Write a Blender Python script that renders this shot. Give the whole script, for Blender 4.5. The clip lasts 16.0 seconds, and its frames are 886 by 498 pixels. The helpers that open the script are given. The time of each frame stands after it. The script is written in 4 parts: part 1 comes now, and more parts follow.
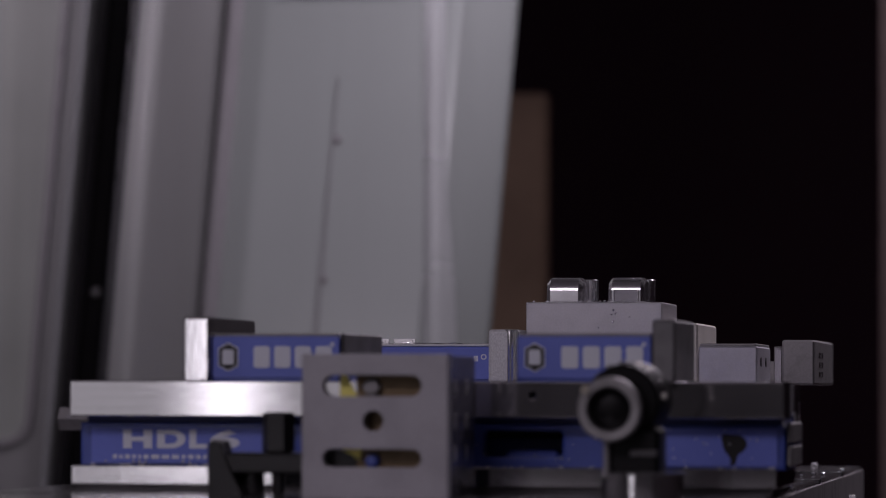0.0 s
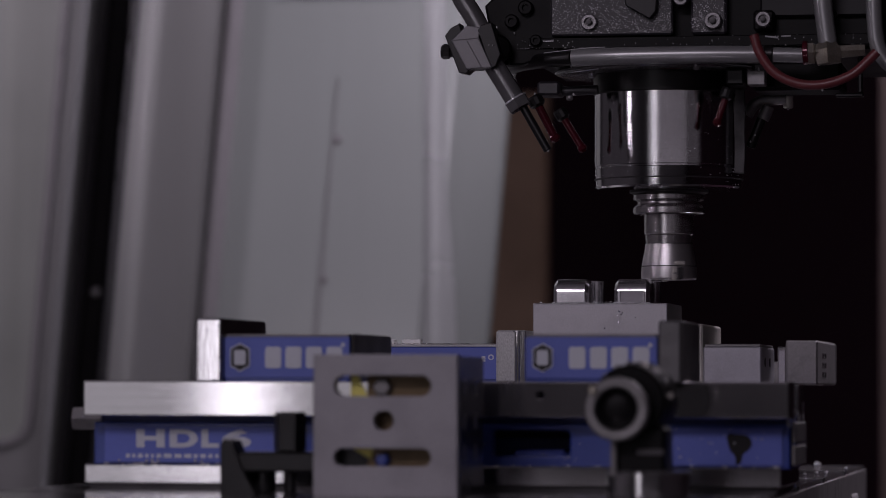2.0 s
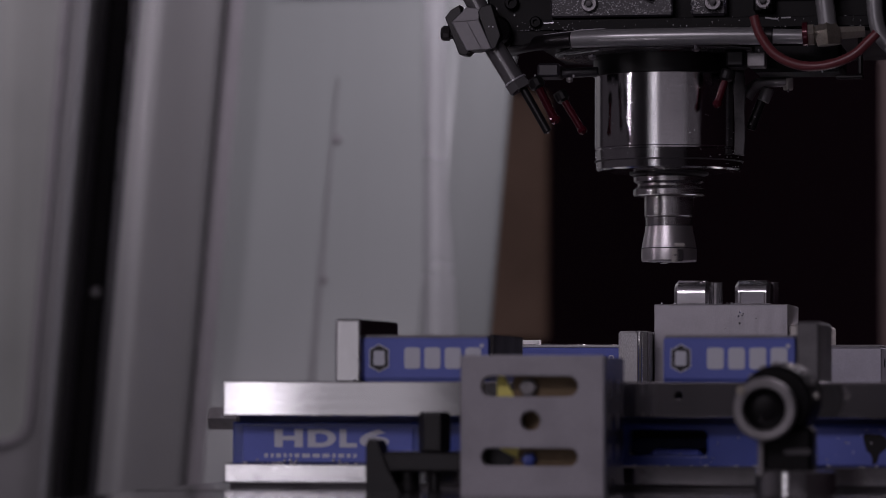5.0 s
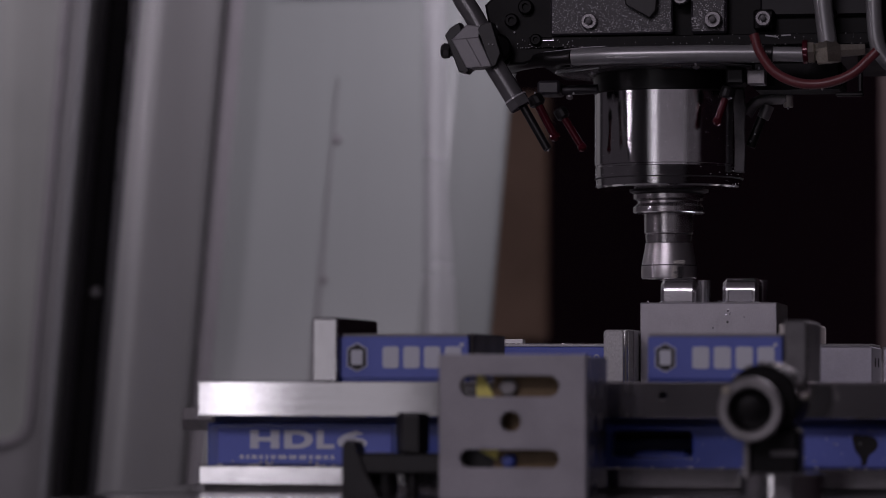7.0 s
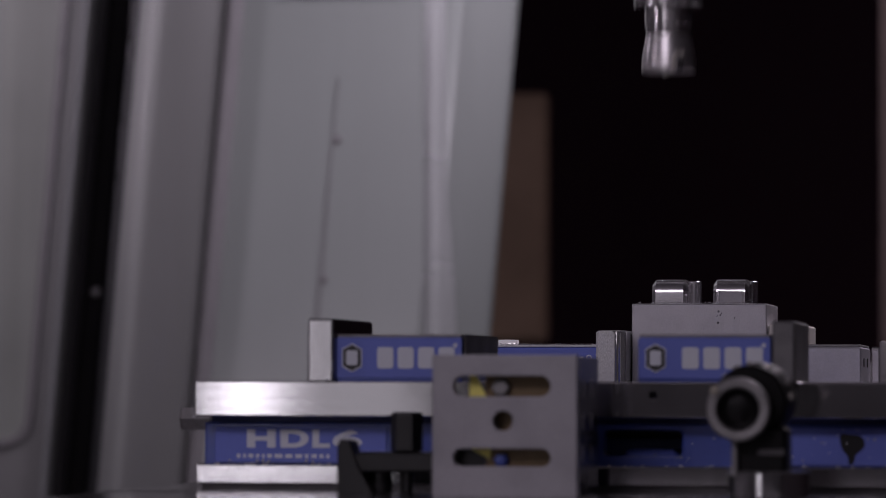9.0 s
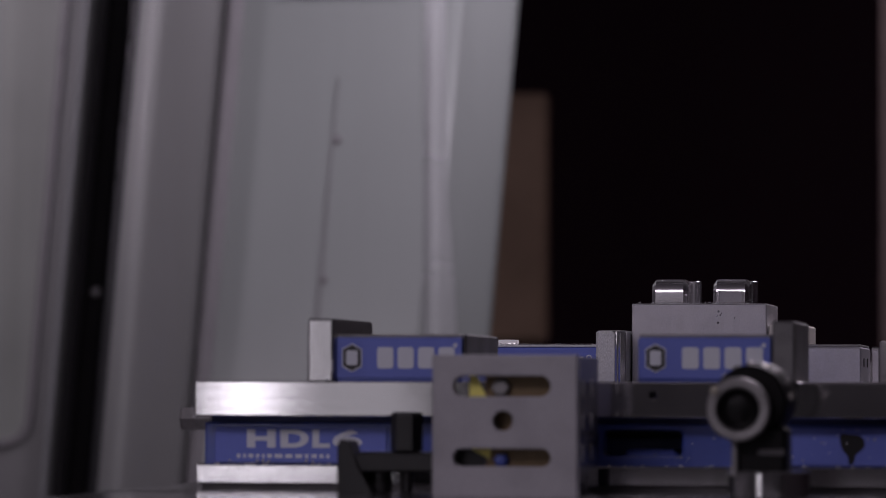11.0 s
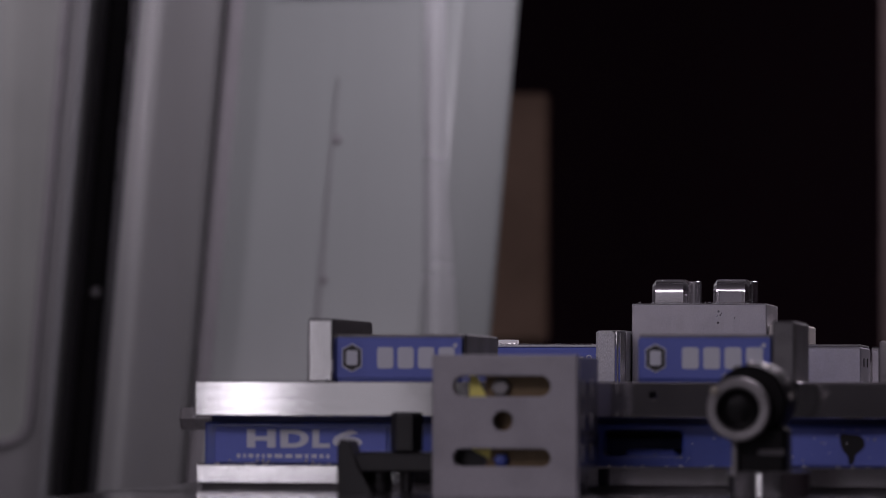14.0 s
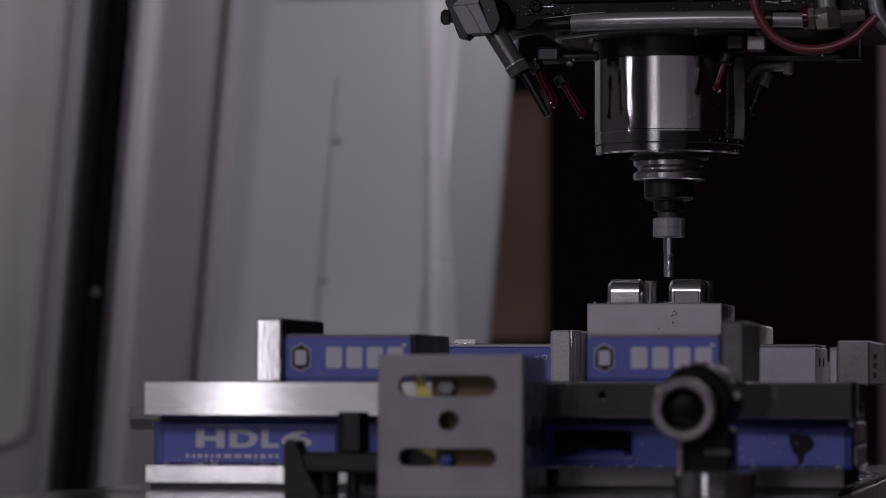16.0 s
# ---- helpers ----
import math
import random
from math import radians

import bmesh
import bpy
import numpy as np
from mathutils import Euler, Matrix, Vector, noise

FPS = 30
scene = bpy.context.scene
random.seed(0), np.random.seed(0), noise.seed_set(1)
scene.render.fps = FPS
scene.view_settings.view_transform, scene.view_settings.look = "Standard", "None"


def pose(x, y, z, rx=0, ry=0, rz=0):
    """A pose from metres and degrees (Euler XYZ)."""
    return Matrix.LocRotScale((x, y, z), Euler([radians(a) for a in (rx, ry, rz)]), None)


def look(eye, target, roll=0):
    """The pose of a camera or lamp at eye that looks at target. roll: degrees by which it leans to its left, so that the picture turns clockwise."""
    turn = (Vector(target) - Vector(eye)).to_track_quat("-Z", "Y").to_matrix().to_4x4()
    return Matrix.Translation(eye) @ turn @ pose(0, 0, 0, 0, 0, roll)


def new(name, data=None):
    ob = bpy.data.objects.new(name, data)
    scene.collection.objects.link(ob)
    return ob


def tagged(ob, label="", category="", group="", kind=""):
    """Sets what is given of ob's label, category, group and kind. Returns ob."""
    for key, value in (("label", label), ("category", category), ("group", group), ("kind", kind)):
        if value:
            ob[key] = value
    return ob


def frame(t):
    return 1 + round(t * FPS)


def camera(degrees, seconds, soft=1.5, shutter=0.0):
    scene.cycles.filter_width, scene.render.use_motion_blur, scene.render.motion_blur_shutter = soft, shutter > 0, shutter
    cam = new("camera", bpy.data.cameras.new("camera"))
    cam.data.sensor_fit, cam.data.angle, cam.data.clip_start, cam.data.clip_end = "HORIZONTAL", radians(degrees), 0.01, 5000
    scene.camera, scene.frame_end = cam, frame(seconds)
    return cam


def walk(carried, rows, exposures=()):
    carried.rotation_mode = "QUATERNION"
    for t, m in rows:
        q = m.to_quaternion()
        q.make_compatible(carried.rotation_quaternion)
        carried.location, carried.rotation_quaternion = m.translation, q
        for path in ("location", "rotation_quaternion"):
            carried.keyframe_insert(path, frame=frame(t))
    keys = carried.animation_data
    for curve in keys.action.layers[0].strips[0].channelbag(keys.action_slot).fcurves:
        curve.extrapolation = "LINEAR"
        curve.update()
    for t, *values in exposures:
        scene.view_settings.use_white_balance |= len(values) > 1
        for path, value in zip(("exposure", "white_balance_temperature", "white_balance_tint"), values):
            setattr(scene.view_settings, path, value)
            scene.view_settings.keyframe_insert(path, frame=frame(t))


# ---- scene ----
# A machining centre's work area through a long lens: X runs along the vises,
# Y away from the camera, z = 0 is the top of the machine table.
cam = camera(13.755, 16.0, soft=0.6, shutter=0.5)
cam.data.dof.use_dof = True
cam.data.dof.focus_distance = 3.13
cam.data.dof.aperture_fstop = 6.2
EYE = Vector((0.7561, -2.6451, 0.0764))
STAND = look(EYE, EYE + Vector((-0.176592, 0.983566, 0.037595)), roll=0.149)
walk(cam, [(0.0, STAND), (16.0, STAND)], exposures=[(0.0, 0.04, 6500, 33), (16.0, 0.04, 6500, 33)])

# ---- light ----
world = bpy.data.worlds.new("world")
scene.world = world
world.use_nodes = True
world.node_tree.nodes["Background"].inputs[0].default_value = (0.8, 0.85, 1.0, 1)
world.node_tree.nodes["Background"].inputs[1].default_value = 0.032


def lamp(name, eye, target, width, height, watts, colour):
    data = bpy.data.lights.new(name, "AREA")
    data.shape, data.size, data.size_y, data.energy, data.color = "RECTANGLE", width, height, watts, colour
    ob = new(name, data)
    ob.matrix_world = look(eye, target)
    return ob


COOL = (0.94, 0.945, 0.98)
# unseen area lamps; the tall ones stand where reflections on the steel point
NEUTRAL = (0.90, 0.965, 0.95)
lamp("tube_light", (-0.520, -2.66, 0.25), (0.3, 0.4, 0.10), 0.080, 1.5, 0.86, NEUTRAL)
# added glow panels that grey the reflections in rail and spindle nose
lamp("left_glow", (-0.80, -3.3, 0.50), (0.1, 0.6, 0.15), 0.9, 1.5, 1.7, NEUTRAL)
lamp("ribbon_glow", (1.0, -4.3, 0.53), (0.7, 0.5, 0.53), 4.7, 0.42, 1.45, COOL)
lamp("side_glow", (3.35, -2.0, 0.53), (0.4, 0.3, 0.40), 2.6, 0.42, 0.25, COOL)
# added frontal fill for the vise fronts
lamp("front_fill", (-0.35, -3.0, 1.75), (0.2, 0.5, 0.1), 1.4, 0.5, 20.0, COOL)
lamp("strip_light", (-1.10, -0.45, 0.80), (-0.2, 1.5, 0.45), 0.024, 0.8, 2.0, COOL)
# added fills for pillar and sheet panel; the rear lamp rims the tops
lamp("pillar_fill", (-1.35, 1.10, 1.15), (-0.90, 2.2, 0.60), 0.08, 0.7, 7.0, COOL)
lamp("panel_lamp", (0.33, 1.62, 0.98), (0.0, 1.98, 0.40), 0.45, 0.10, 6.3, COOL)
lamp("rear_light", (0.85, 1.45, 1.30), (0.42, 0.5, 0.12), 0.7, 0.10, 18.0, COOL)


# ---- materials ----
def material(name, colour, rough=0.5, metal=0.0, grain=0.0, scale=40.0, bump=0.0, stretch=(1, 1, 1), stain=0.0, coat=0.0):
    """Base colour varied at two scales, roughness by wear, fine relief."""
    m = bpy.data.materials.new(name)
    m.use_nodes = True
    n, l = m.node_tree.nodes, m.node_tree.links
    b = n["Principled BSDF"]
    b.inputs["Roughness"].default_value, b.inputs["Metallic"].default_value = rough, metal
    b.inputs["Coat Weight"].default_value = coat
    b.inputs["Coat Roughness"].default_value = 0.15
    co = n.new("ShaderNodeTexCoord")
    mp = n.new("ShaderNodeMapping")
    mp.inputs["Scale"].default_value = stretch
    l.new(co.outputs["Object"], mp.inputs["Vector"])
    fine, wide = n.new("ShaderNodeTexNoise"), n.new("ShaderNodeTexNoise")
    fine.inputs["Scale"].default_value, fine.inputs["Detail"].default_value = scale * 12, 6
    wide.inputs["Scale"].default_value, wide.inputs["Detail"].default_value = scale, 5
    l.new(mp.outputs[0], fine.inputs["Vector"])
    l.new(co.outputs["Object"], wide.inputs["Vector"])
    ramp = n.new("ShaderNodeMix")
    ramp.data_type = "RGBA"
    ramp.inputs["A"].default_value = (*[c * (1 - grain) for c in colour], 1)
    ramp.inputs["B"].default_value = (*[min(1, c * (1 + grain)) for c in colour], 1)
    l.new(fine.outputs["Fac"], ramp.inputs["Factor"])
    dirt = n.new("ShaderNodeMix")
    dirt.data_type = "RGBA"
    dirt.inputs["B"].default_value = (*[c * 0.35 for c in colour], 1)
    span = n.new("ShaderNodeMapRange")
    span.inputs["From Min"].default_value, span.inputs["From Max"].default_value = 0.5, 0.75
    span.inputs["To Max"].default_value = stain
    l.new(wide.outputs["Fac"], span.inputs["Value"])
    l.new(span.outputs[0], dirt.inputs["Factor"])
    l.new(ramp.outputs["Result"], dirt.inputs["A"])
    l.new(dirt.outputs["Result"], b.inputs["Base Color"])
    wear = n.new("ShaderNodeMapRange")
    wear.inputs["To Min"].default_value, wear.inputs["To Max"].default_value = rough * 0.75, min(1, rough * 1.3)
    l.new(wide.outputs["Fac"], wear.inputs["Value"])
    l.new(wear.outputs[0], b.inputs["Roughness"])
    if bump:
        bp = n.new("ShaderNodeBump")
        bp.inputs["Strength"].default_value, bp.inputs["Distance"].default_value = bump, 0.0006
        l.new(fine.outputs["Fac"], bp.inputs["Height"])
        l.new(bp.outputs[0], b.inputs["Normal"])
    return m


def milled(name, colour, rough, centre, pitch, strength, bands=0.35):
    """Steel with the arcs that a face mill leaves."""
    m = material(name, colour, rough, 0.5, 0.12, 60, 0.0, stain=0.15)
    n, l = m.node_tree.nodes, m.node_tree.links
    co = n.new("ShaderNodeTexCoord")
    mp = n.new("ShaderNodeMapping")
    mp.inputs["Location"].default_value = centre
    wave = n.new("ShaderNodeTexWave")
    wave.wave_type, wave.rings_direction = "RINGS", "Y"
    wave.inputs["Scale"].default_value, wave.inputs["Distortion"].default_value = pitch, 0.8
    wave.inputs["Detail"].default_value, wave.inputs["Detail Scale"].default_value = 2, 0.9
    bp = n.new("ShaderNodeBump")
    bp.inputs["Strength"].default_value, bp.inputs["Distance"].default_value = strength, 0.0005
    l.new(co.outputs["Object"], mp.inputs["Vector"])
    l.new(mp.outputs[0], wave.inputs["Vector"])
    patch = n.new("ShaderNodeTexNoise")
    patch.inputs["Scale"].default_value, patch.inputs["Detail"].default_value = 45, 3
    l.new(co.outputs["Object"], patch.inputs["Vector"])
    fade = n.new("ShaderNodeMapRange")
    fade.inputs["From Min"].default_value, fade.inputs["From Max"].default_value = 0.42, 0.66
    l.new(patch.outputs["Fac"], fade.inputs["Value"])
    cut = n.new("ShaderNodeMath")
    cut.operation = "MULTIPLY"
    l.new(wave.outputs["Fac"], cut.inputs[0])
    l.new(fade.outputs[0], cut.inputs[1])
    l.new(cut.outputs[0], bp.inputs["Height"])
    # broad bands of finer and coarser cut
    band = n.new("ShaderNodeTexWave")
    band.wave_type, band.rings_direction = "RINGS", "Y"
    band.inputs["Scale"].default_value, band.inputs["Distortion"].default_value = pitch * 0.16, 2.0
    band.inputs["Detail"].default_value = 5
    l.new(mp.outputs[0], band.inputs["Vector"])
    sheen = n.new("ShaderNodeMapRange")
    sheen.inputs["To Min"].default_value, sheen.inputs["To Max"].default_value = rough * (1 - bands), rough * (1 + bands)
    l.new(band.outputs["Fac"], sheen.inputs["Value"])
    l.new(sheen.outputs[0], n["Principled BSDF"].inputs["Roughness"])
    l.new(bp.outputs[0], n["Principled BSDF"].inputs["Normal"])
    return m


STEEL = material("ground_steel", (0.60, 0.59, 0.60), 0.040, 0.93, 0.12, 20, 0.04, (0.03, 1, 6), 0.25)
BASESTEEL = material("wet_base_steel", (0.62, 0.61, 0.62), 0.10, 1.0, 0.15, 20, 0.05, (6, 1, 0.3), 0.4)
JAW = material("jaw_steel", (0.60, 0.59, 0.60), 0.065, 0.85, 0.10, 30, 0.04, (1, 1, 0.3), 0.15)
PALE = material("pale_steel", (0.62, 0.59, 0.55), 0.4, 0.3, 0.10, 30, 0.1, stain=0.1)
CAST = material("rough_jaw_steel", (0.88, 0.86, 0.87), 0.32, 0.25, 0.75, 130, 0.5, (1, 1, 0.35), 0.15)
DULL = material("dull_steel", (0.26, 0.25, 0.255), 0.42, 0.5, 0.2, 50, 0.12, stain=0.5)
DARKST = material("dark_steel", (0.06, 0.056, 0.06), 0.45, 0.3, 0.2, 30, 0.2, stain=0.4)
ALU = milled("milled_workpiece", (0.48, 0.465, 0.495), 0.35, (-0.075, 0, -0.050), 175, 0.15, 0.16)
ALU_JAW = milled("milled_soft_jaw", (0.50, 0.49, 0.54), 0.36, (-0.06, 0, -0.05), 160, 0.02, 0.05)
BOSS = material("turned_aluminium", (0.62, 0.61, 0.63), 0.17, 0.92, 0.08, 50, 0.1, (0.2, 1, 3), 0.1)
BLUE = material("blue_enamel", (0.030, 0.060, 0.30), 0.38, 0.0, 0.12, 25, 0.08, stain=0.25, coat=0.3)
LABEL = material("blue_label", (0.108, 0.148, 0.50), 0.42, 0.0, 0.06, 30, 0.0, stain=0.08)
PRINT = material("grey_print", (0.58, 0.60, 0.66), 0.5, 0.0, 0.1, 60)
BADGE = material("black_badge", (0.012, 0.012, 0.014), 0.4, 0.0, 0.1, 60)
BLACK = material("black_oxide", (0.010, 0.009, 0.010), 0.36, 0.3, 0.3, 40, 0.07, stain=0.2)
PITCH = material("pitch_black_paint", (0.003, 0.0025, 0.003), 0.45, 0.0, 0.2, 30, 0.15)
PAINT = material("black_head_paint", (0.006, 0.005, 0.0068), 0.42, 0.0, 0.2, 30, 0.06, stain=0.3)
PLATE = material("worn_black_plate", (0.026, 0.023, 0.029), 0.40, 0.0, 0.4, 60, 0.10, stain=0.3)
# darker copy of the blue enamel, with the rail's shade in the colour
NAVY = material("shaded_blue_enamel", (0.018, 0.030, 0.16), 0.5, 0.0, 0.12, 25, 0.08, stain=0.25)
BLOCK = material("grey_machined_block", (0.30, 0.29, 0.31), 0.52, 0.7, 0.10, 25, 0.2, stain=0.2)
TAN = material("oily_brown_casting", (0.15, 0.098, 0.045), 0.5, 0.2, 0.25, 40, 0.4, stain=0.4)
YELLOW = material("yellow_tag", (0.78, 0.70, 0.16), 0.5, 0.0, 0.1, 40)
CHROME = material("polished_spindle_steel", (0.56, 0.55, 0.565), 0.105, 1.0, 0.06, 25, 0.05, (1, 1, 20), 0.15)
TOOL = material("tool_steel", (0.52, 0.50, 0.51), 0.18, 0.92, 0.10, 40, 0.1, (1, 1, 12), 0.2)
MILL = material("satin_cutter_steel", (0.56, 0.54, 0.55), 0.31, 0.85, 0.12, 40, 0.2, (1, 1, 6), 0.2)
COLLAR = material("grey_collar", (0.34, 0.34, 0.35), 0.5, 0.3, 0.1, 40, 0.1)
GREY = material("grey_coolant_pipe", (0.30, 0.30, 0.305), 0.30, 0.5, 0.1, 20, 0.05, stain=0.2)
BOLT = material("oily_bolt_steel", (0.26, 0.25, 0.26), 0.26, 0.8, 0.2, 90, 0.08, stain=0.4)
VALVE = material("satin_valve_metal", (0.165, 0.160, 0.168), 0.38, 0.35, 0.10, 40, 0.05, stain=0.2)
PIPE = material("oily_dark_pipe", (0.21, 0.206, 0.212), 0.22, 0.6, 0.15, 30, 0.04, stain=0.35)
WET = material("clear_coolant", (0.80, 0.80, 0.83), 0.05, 0.55, 0.05, 60)
GUARD = material("chip_crusted_steel", (0.10, 0.096, 0.10), 0.5, 0.3, 0.7, 130, 0.9, stain=0.5)
HOSE = material("red_rubber_hose", (0.14, 0.028, 0.032), 0.35, 0.0, 0.15, 40, 0.1)
RED = material("red_anodised_nozzle", (0.075, 0.007, 0.014), 0.14, 0.3, 0.15, 40)
BRASS = material("stained_brass", (0.36, 0.33, 0.28), 0.4, 0.9, 0.3, 60, 0.4, stain=0.5)
DROP = material("coolant_drop", (0.88, 0.88, 0.92), 0.10, 0.2, 0.1, 60)
SHEET = material("grey_painted_sheet", (0.151, 0.165, 0.160), 0.30, 0.0, 0.05, 3, 0.03, (1, 1, 0.05), 0.12, 0.2)
COLUMN = material("brushed_pillar_sheet", (0.205, 0.209, 0.206), 0.30, 0.50, 0.05, 3, 0.03, (1, 1, 0.05), 0.15, 0.3)
# paler than the sheet: the ridge's vertical reflection is in the colour
FOLD = material("highlight_fold", (0.30, 0.315, 0.315), 0.27, 0.35, 0.06, 6, 0.03, (1, 1, 0.05), 0.15, 0.3)
DIM = material("oily_grey_steel", (0.15, 0.145, 0.15), 0.42, 0.5, 0.18, 50, 0.08, stain=0.4)
GAP_SHADE = material("dark_gap_strip", (0.125, 0.121, 0.126), 0.6, 0.0, 0.1, 10, stain=0.2)
SEAM = material("grey_sealant", (0.15, 0.155, 0.155), 0.6, 0.0, 0.1, 10)
PANE = material("scratched_window_pane", (0.25, 0.264, 0.245), 0.30, 0.0, 0.2, 3, 0.03, (1, 1, 0.03), 0.35, 0.3)
FRAME = material("dull_window_frame", (0.15, 0.15, 0.15), 0.35, 0.2, 0.1, 5, 0.05)
RUBBER = material("dark_grey_rubber", (0.019, 0.017, 0.020), 0.42, 0.0, 0.2, 12, 0.05, stain=0.2)
REVEAL = material("dark_glossy_edge", (0.018, 0.018, 0.021), 0.28, 0.2, 0.2, 8, 0.05, stain=0.3)
BEAD = material("light_metal_bead", (0.20, 0.205, 0.21), 0.35, 0.3, 0.1, 6, 0.03)
GASKET = material("black_rubber", (0.008, 0.007, 0.008), 0.7, 0.0, 0.2, 20, 0.1)
BROWN = material("brown_rusty_panel", (0.42, 0.275, 0.19), 0.6, 0.0, 0.2, 5, 0.1, stain=0.4)
UMBER = material("dark_umber_paint", (0.030, 0.017, 0.015), 0.7, 0.0, 0.2, 6, 0.05)
# darker and bluer than the block: its side's shade and the vise's reflection
SIDE = material("shaded_blue_side", (0.10, 0.096, 0.135), 0.24, 0.4, 0.2, 30, 0.1, stain=0.3)
# near-black that stands for the unlit space around the machine
VOID = material("unlit_black_sheet", (0.026, 0.0118, 0.018), 0.7, 0.0, 0.2, 6, 0.05)
PITCH.node_tree.nodes["Principled BSDF"].inputs["Specular IOR Level"].default_value = 0.15
PAINT.node_tree.nodes["Principled BSDF"].inputs["Specular IOR Level"].default_value = 0.3
GASKET.node_tree.nodes["Principled BSDF"].inputs["Specular IOR Level"].default_value = 0.08
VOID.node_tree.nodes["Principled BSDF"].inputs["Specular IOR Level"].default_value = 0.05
SHOP = material("shop_wall_paint", (0.21, 0.20, 0.21), 0.8, 0.0, 0.1, 3, 0.05, stain=0.2)
TABLE = material("oily_table_steel", (0.42, 0.41, 0.42), 0.12, 0.85, 0.2, 30, 0.10, stain=0.4)
# white stands for the bright reflections on the small spacers
WHITE = material("glint_white", (0.88, 0.88, 0.88), 0.4, 0.0, 0.05, 40)

# ---- building ----
BASE = {}


def thing(name, at, label, category, group="", kind=""):
    ob = new(name)
    ob.empty_display_size = 0.02
    ob.location = at
    BASE[ob.name] = Vector(at)
    return tagged(ob, label, category, group, kind)


def part(name, bm, mat, parent=None, label="", angle=20):
    """Links a bmesh, written in world places, as one mesh under its parent."""
    data = bpy.data.meshes.new(name)
    at = BASE[parent.name] if parent else Vector((0, 0, 0))
    bmesh.ops.translate(bm, verts=bm.verts, vec=-at)
    bmesh.ops.recalc_face_normals(bm, faces=bm.faces)
    bm.to_mesh(data)
    bm.free()
    data.polygons.foreach_set("use_smooth", [True] * len(data.polygons))
    data.set_sharp_from_angle(angle=radians(angle))
    data.materials.append(mat)
    ob = new(name, data)
    BASE[ob.name] = at
    if parent:
        ob.parent = parent
    if label:
        tagged(ob, label)
    return ob


def box(x0, x1, y0, y1, z0, z1, edge=0.0008):
    bm = bmesh.new()
    bmesh.ops.create_cube(bm, size=1)
    for v in bm.verts:
        v.co = Vector(((x0 + x1) / 2 + v.co.x * (x1 - x0), (y0 + y1) / 2 + v.co.y * (y1 - y0), (z0 + z1) / 2 + v.co.z * (z1 - z0)))
    if edge:
        bmesh.ops.bevel(bm, geom=bm.edges[:], offset=edge, segments=1, affect="EDGES")
    return bm


def join(*meshes):
    bm = bmesh.new()
    for other in meshes:
        data = bpy.data.meshes.new("tmp")
        other.to_mesh(data)
        other.free()
        bm.from_mesh(data)
        bpy.data.meshes.remove(data)
    return bm


def lathe(at, axis, profile, sides=48):
    """Turns (radius, height) pairs about an axis that starts at a point."""
    bm = bmesh.new()
    q = Vector(axis).to_track_quat("Z", "Y")
    rings = []
    for r, h in profile:
        rings.append([bm.verts.new(Vector(at) + q @ Vector((r * math.cos(a), r * math.sin(a), h)))
                      for a in (2 * math.pi * k / sides for k in range(sides))])
    for a, b in zip(rings, rings[1:]):
        for k in range(sides):
            bm.faces.new((a[k], a[(k + 1) % sides], b[(k + 1) % sides], b[k]))
    bm.faces.new(rings[0][::-1])
    bm.faces.new(rings[-1])
    return bm


def rod(a, b, r, sides=24, edge=0.0006):
    a, b = Vector(a), Vector(b)
    h = (b - a).length
    return lathe(a, b - a, [(r - edge, 0), (r, edge), (r, h - edge), (r - edge, h)], sides)


def tube(points, r, sides=24, steps=8):
    """A round bar bent smoothly through the points."""
    pts = [Vector(p) for p in points]
    line = []
    ext = [pts[0] * 2 - pts[1], *pts, pts[-1] * 2 - pts[-2]]
    for k in range(1, len(ext) - 2):
        a, b, c, d = ext[k - 1:k + 3]
        for s in range(steps):
            u = s / steps
            line.append(0.5 * (2 * b + (c - a) * u + (2 * a - 5 * b + 4 * c - d) * u * u + (3 * b - a - 3 * c + d) * u ** 3))
    line.append(pts[-1])
    bm = bmesh.new()
    rings, side = [], None
    for k, p in enumerate(line):
        way = (line[min(k + 1, len(line) - 1)] - line[max(k - 1, 0)]).normalized()
        side = (side - way * side.dot(way)).normalized() if side else way.orthogonal().normalized()
        up = way.cross(side)
        rings.append([bm.verts.new(p + r * (math.cos(a) * side + math.sin(a) * up)) for a in (2 * math.pi * j / sides for j in range(sides))])
    for a, b in zip(rings, rings[1:]):
        for j in range(sides):
            bm.faces.new((a[j], a[(j + 1) % sides], b[(j + 1) % sides], b[j]))
    bm.faces.new(rings[0][::-1])
    bm.faces.new(rings[-1])
    return bm


def from_curve(data):
    ob = bpy.data.objects.new("tmp", data)
    scene.collection.objects.link(ob)
    bpy.context.view_layer.update()
    mesh = bpy.data.meshes.new_from_object(ob.evaluated_get(bpy.context.evaluated_depsgraph_get()))
    bpy.data.objects.remove(ob)
    bpy.data.curves.remove(data)
    bm = bmesh.new()
    bm.from_mesh(mesh)
    bpy.data.meshes.remove(mesh)
    return bm


def plate(outer, holes, y0, y1, edge=0.0):
    """An upright plate from y0 to y1, its outline and openings given in x and z."""
    data = bpy.data.curves.new("tmp", "CURVE")
    data.dimensions, data.fill_mode = "2D", "BOTH"
    data.extrude = (y1 - y0) / 2 - edge
    data.bevel_depth, data.bevel_resolution = edge, 1
    for loop in (outer, *holes):
        s = data.splines.new("POLY")
        s.points.add(len(loop) - 1)
        for p, (x, z) in zip(s.points, loop):
            p.co = (x, z, 0, 1)
        s.use_cyclic_u = True
    bm = from_curve(data)
    bm.transform(Matrix.Translation((0, (y0 + y1) / 2, 0)) @ Matrix.Rotation(radians(90), 4, "X"))
    return bm


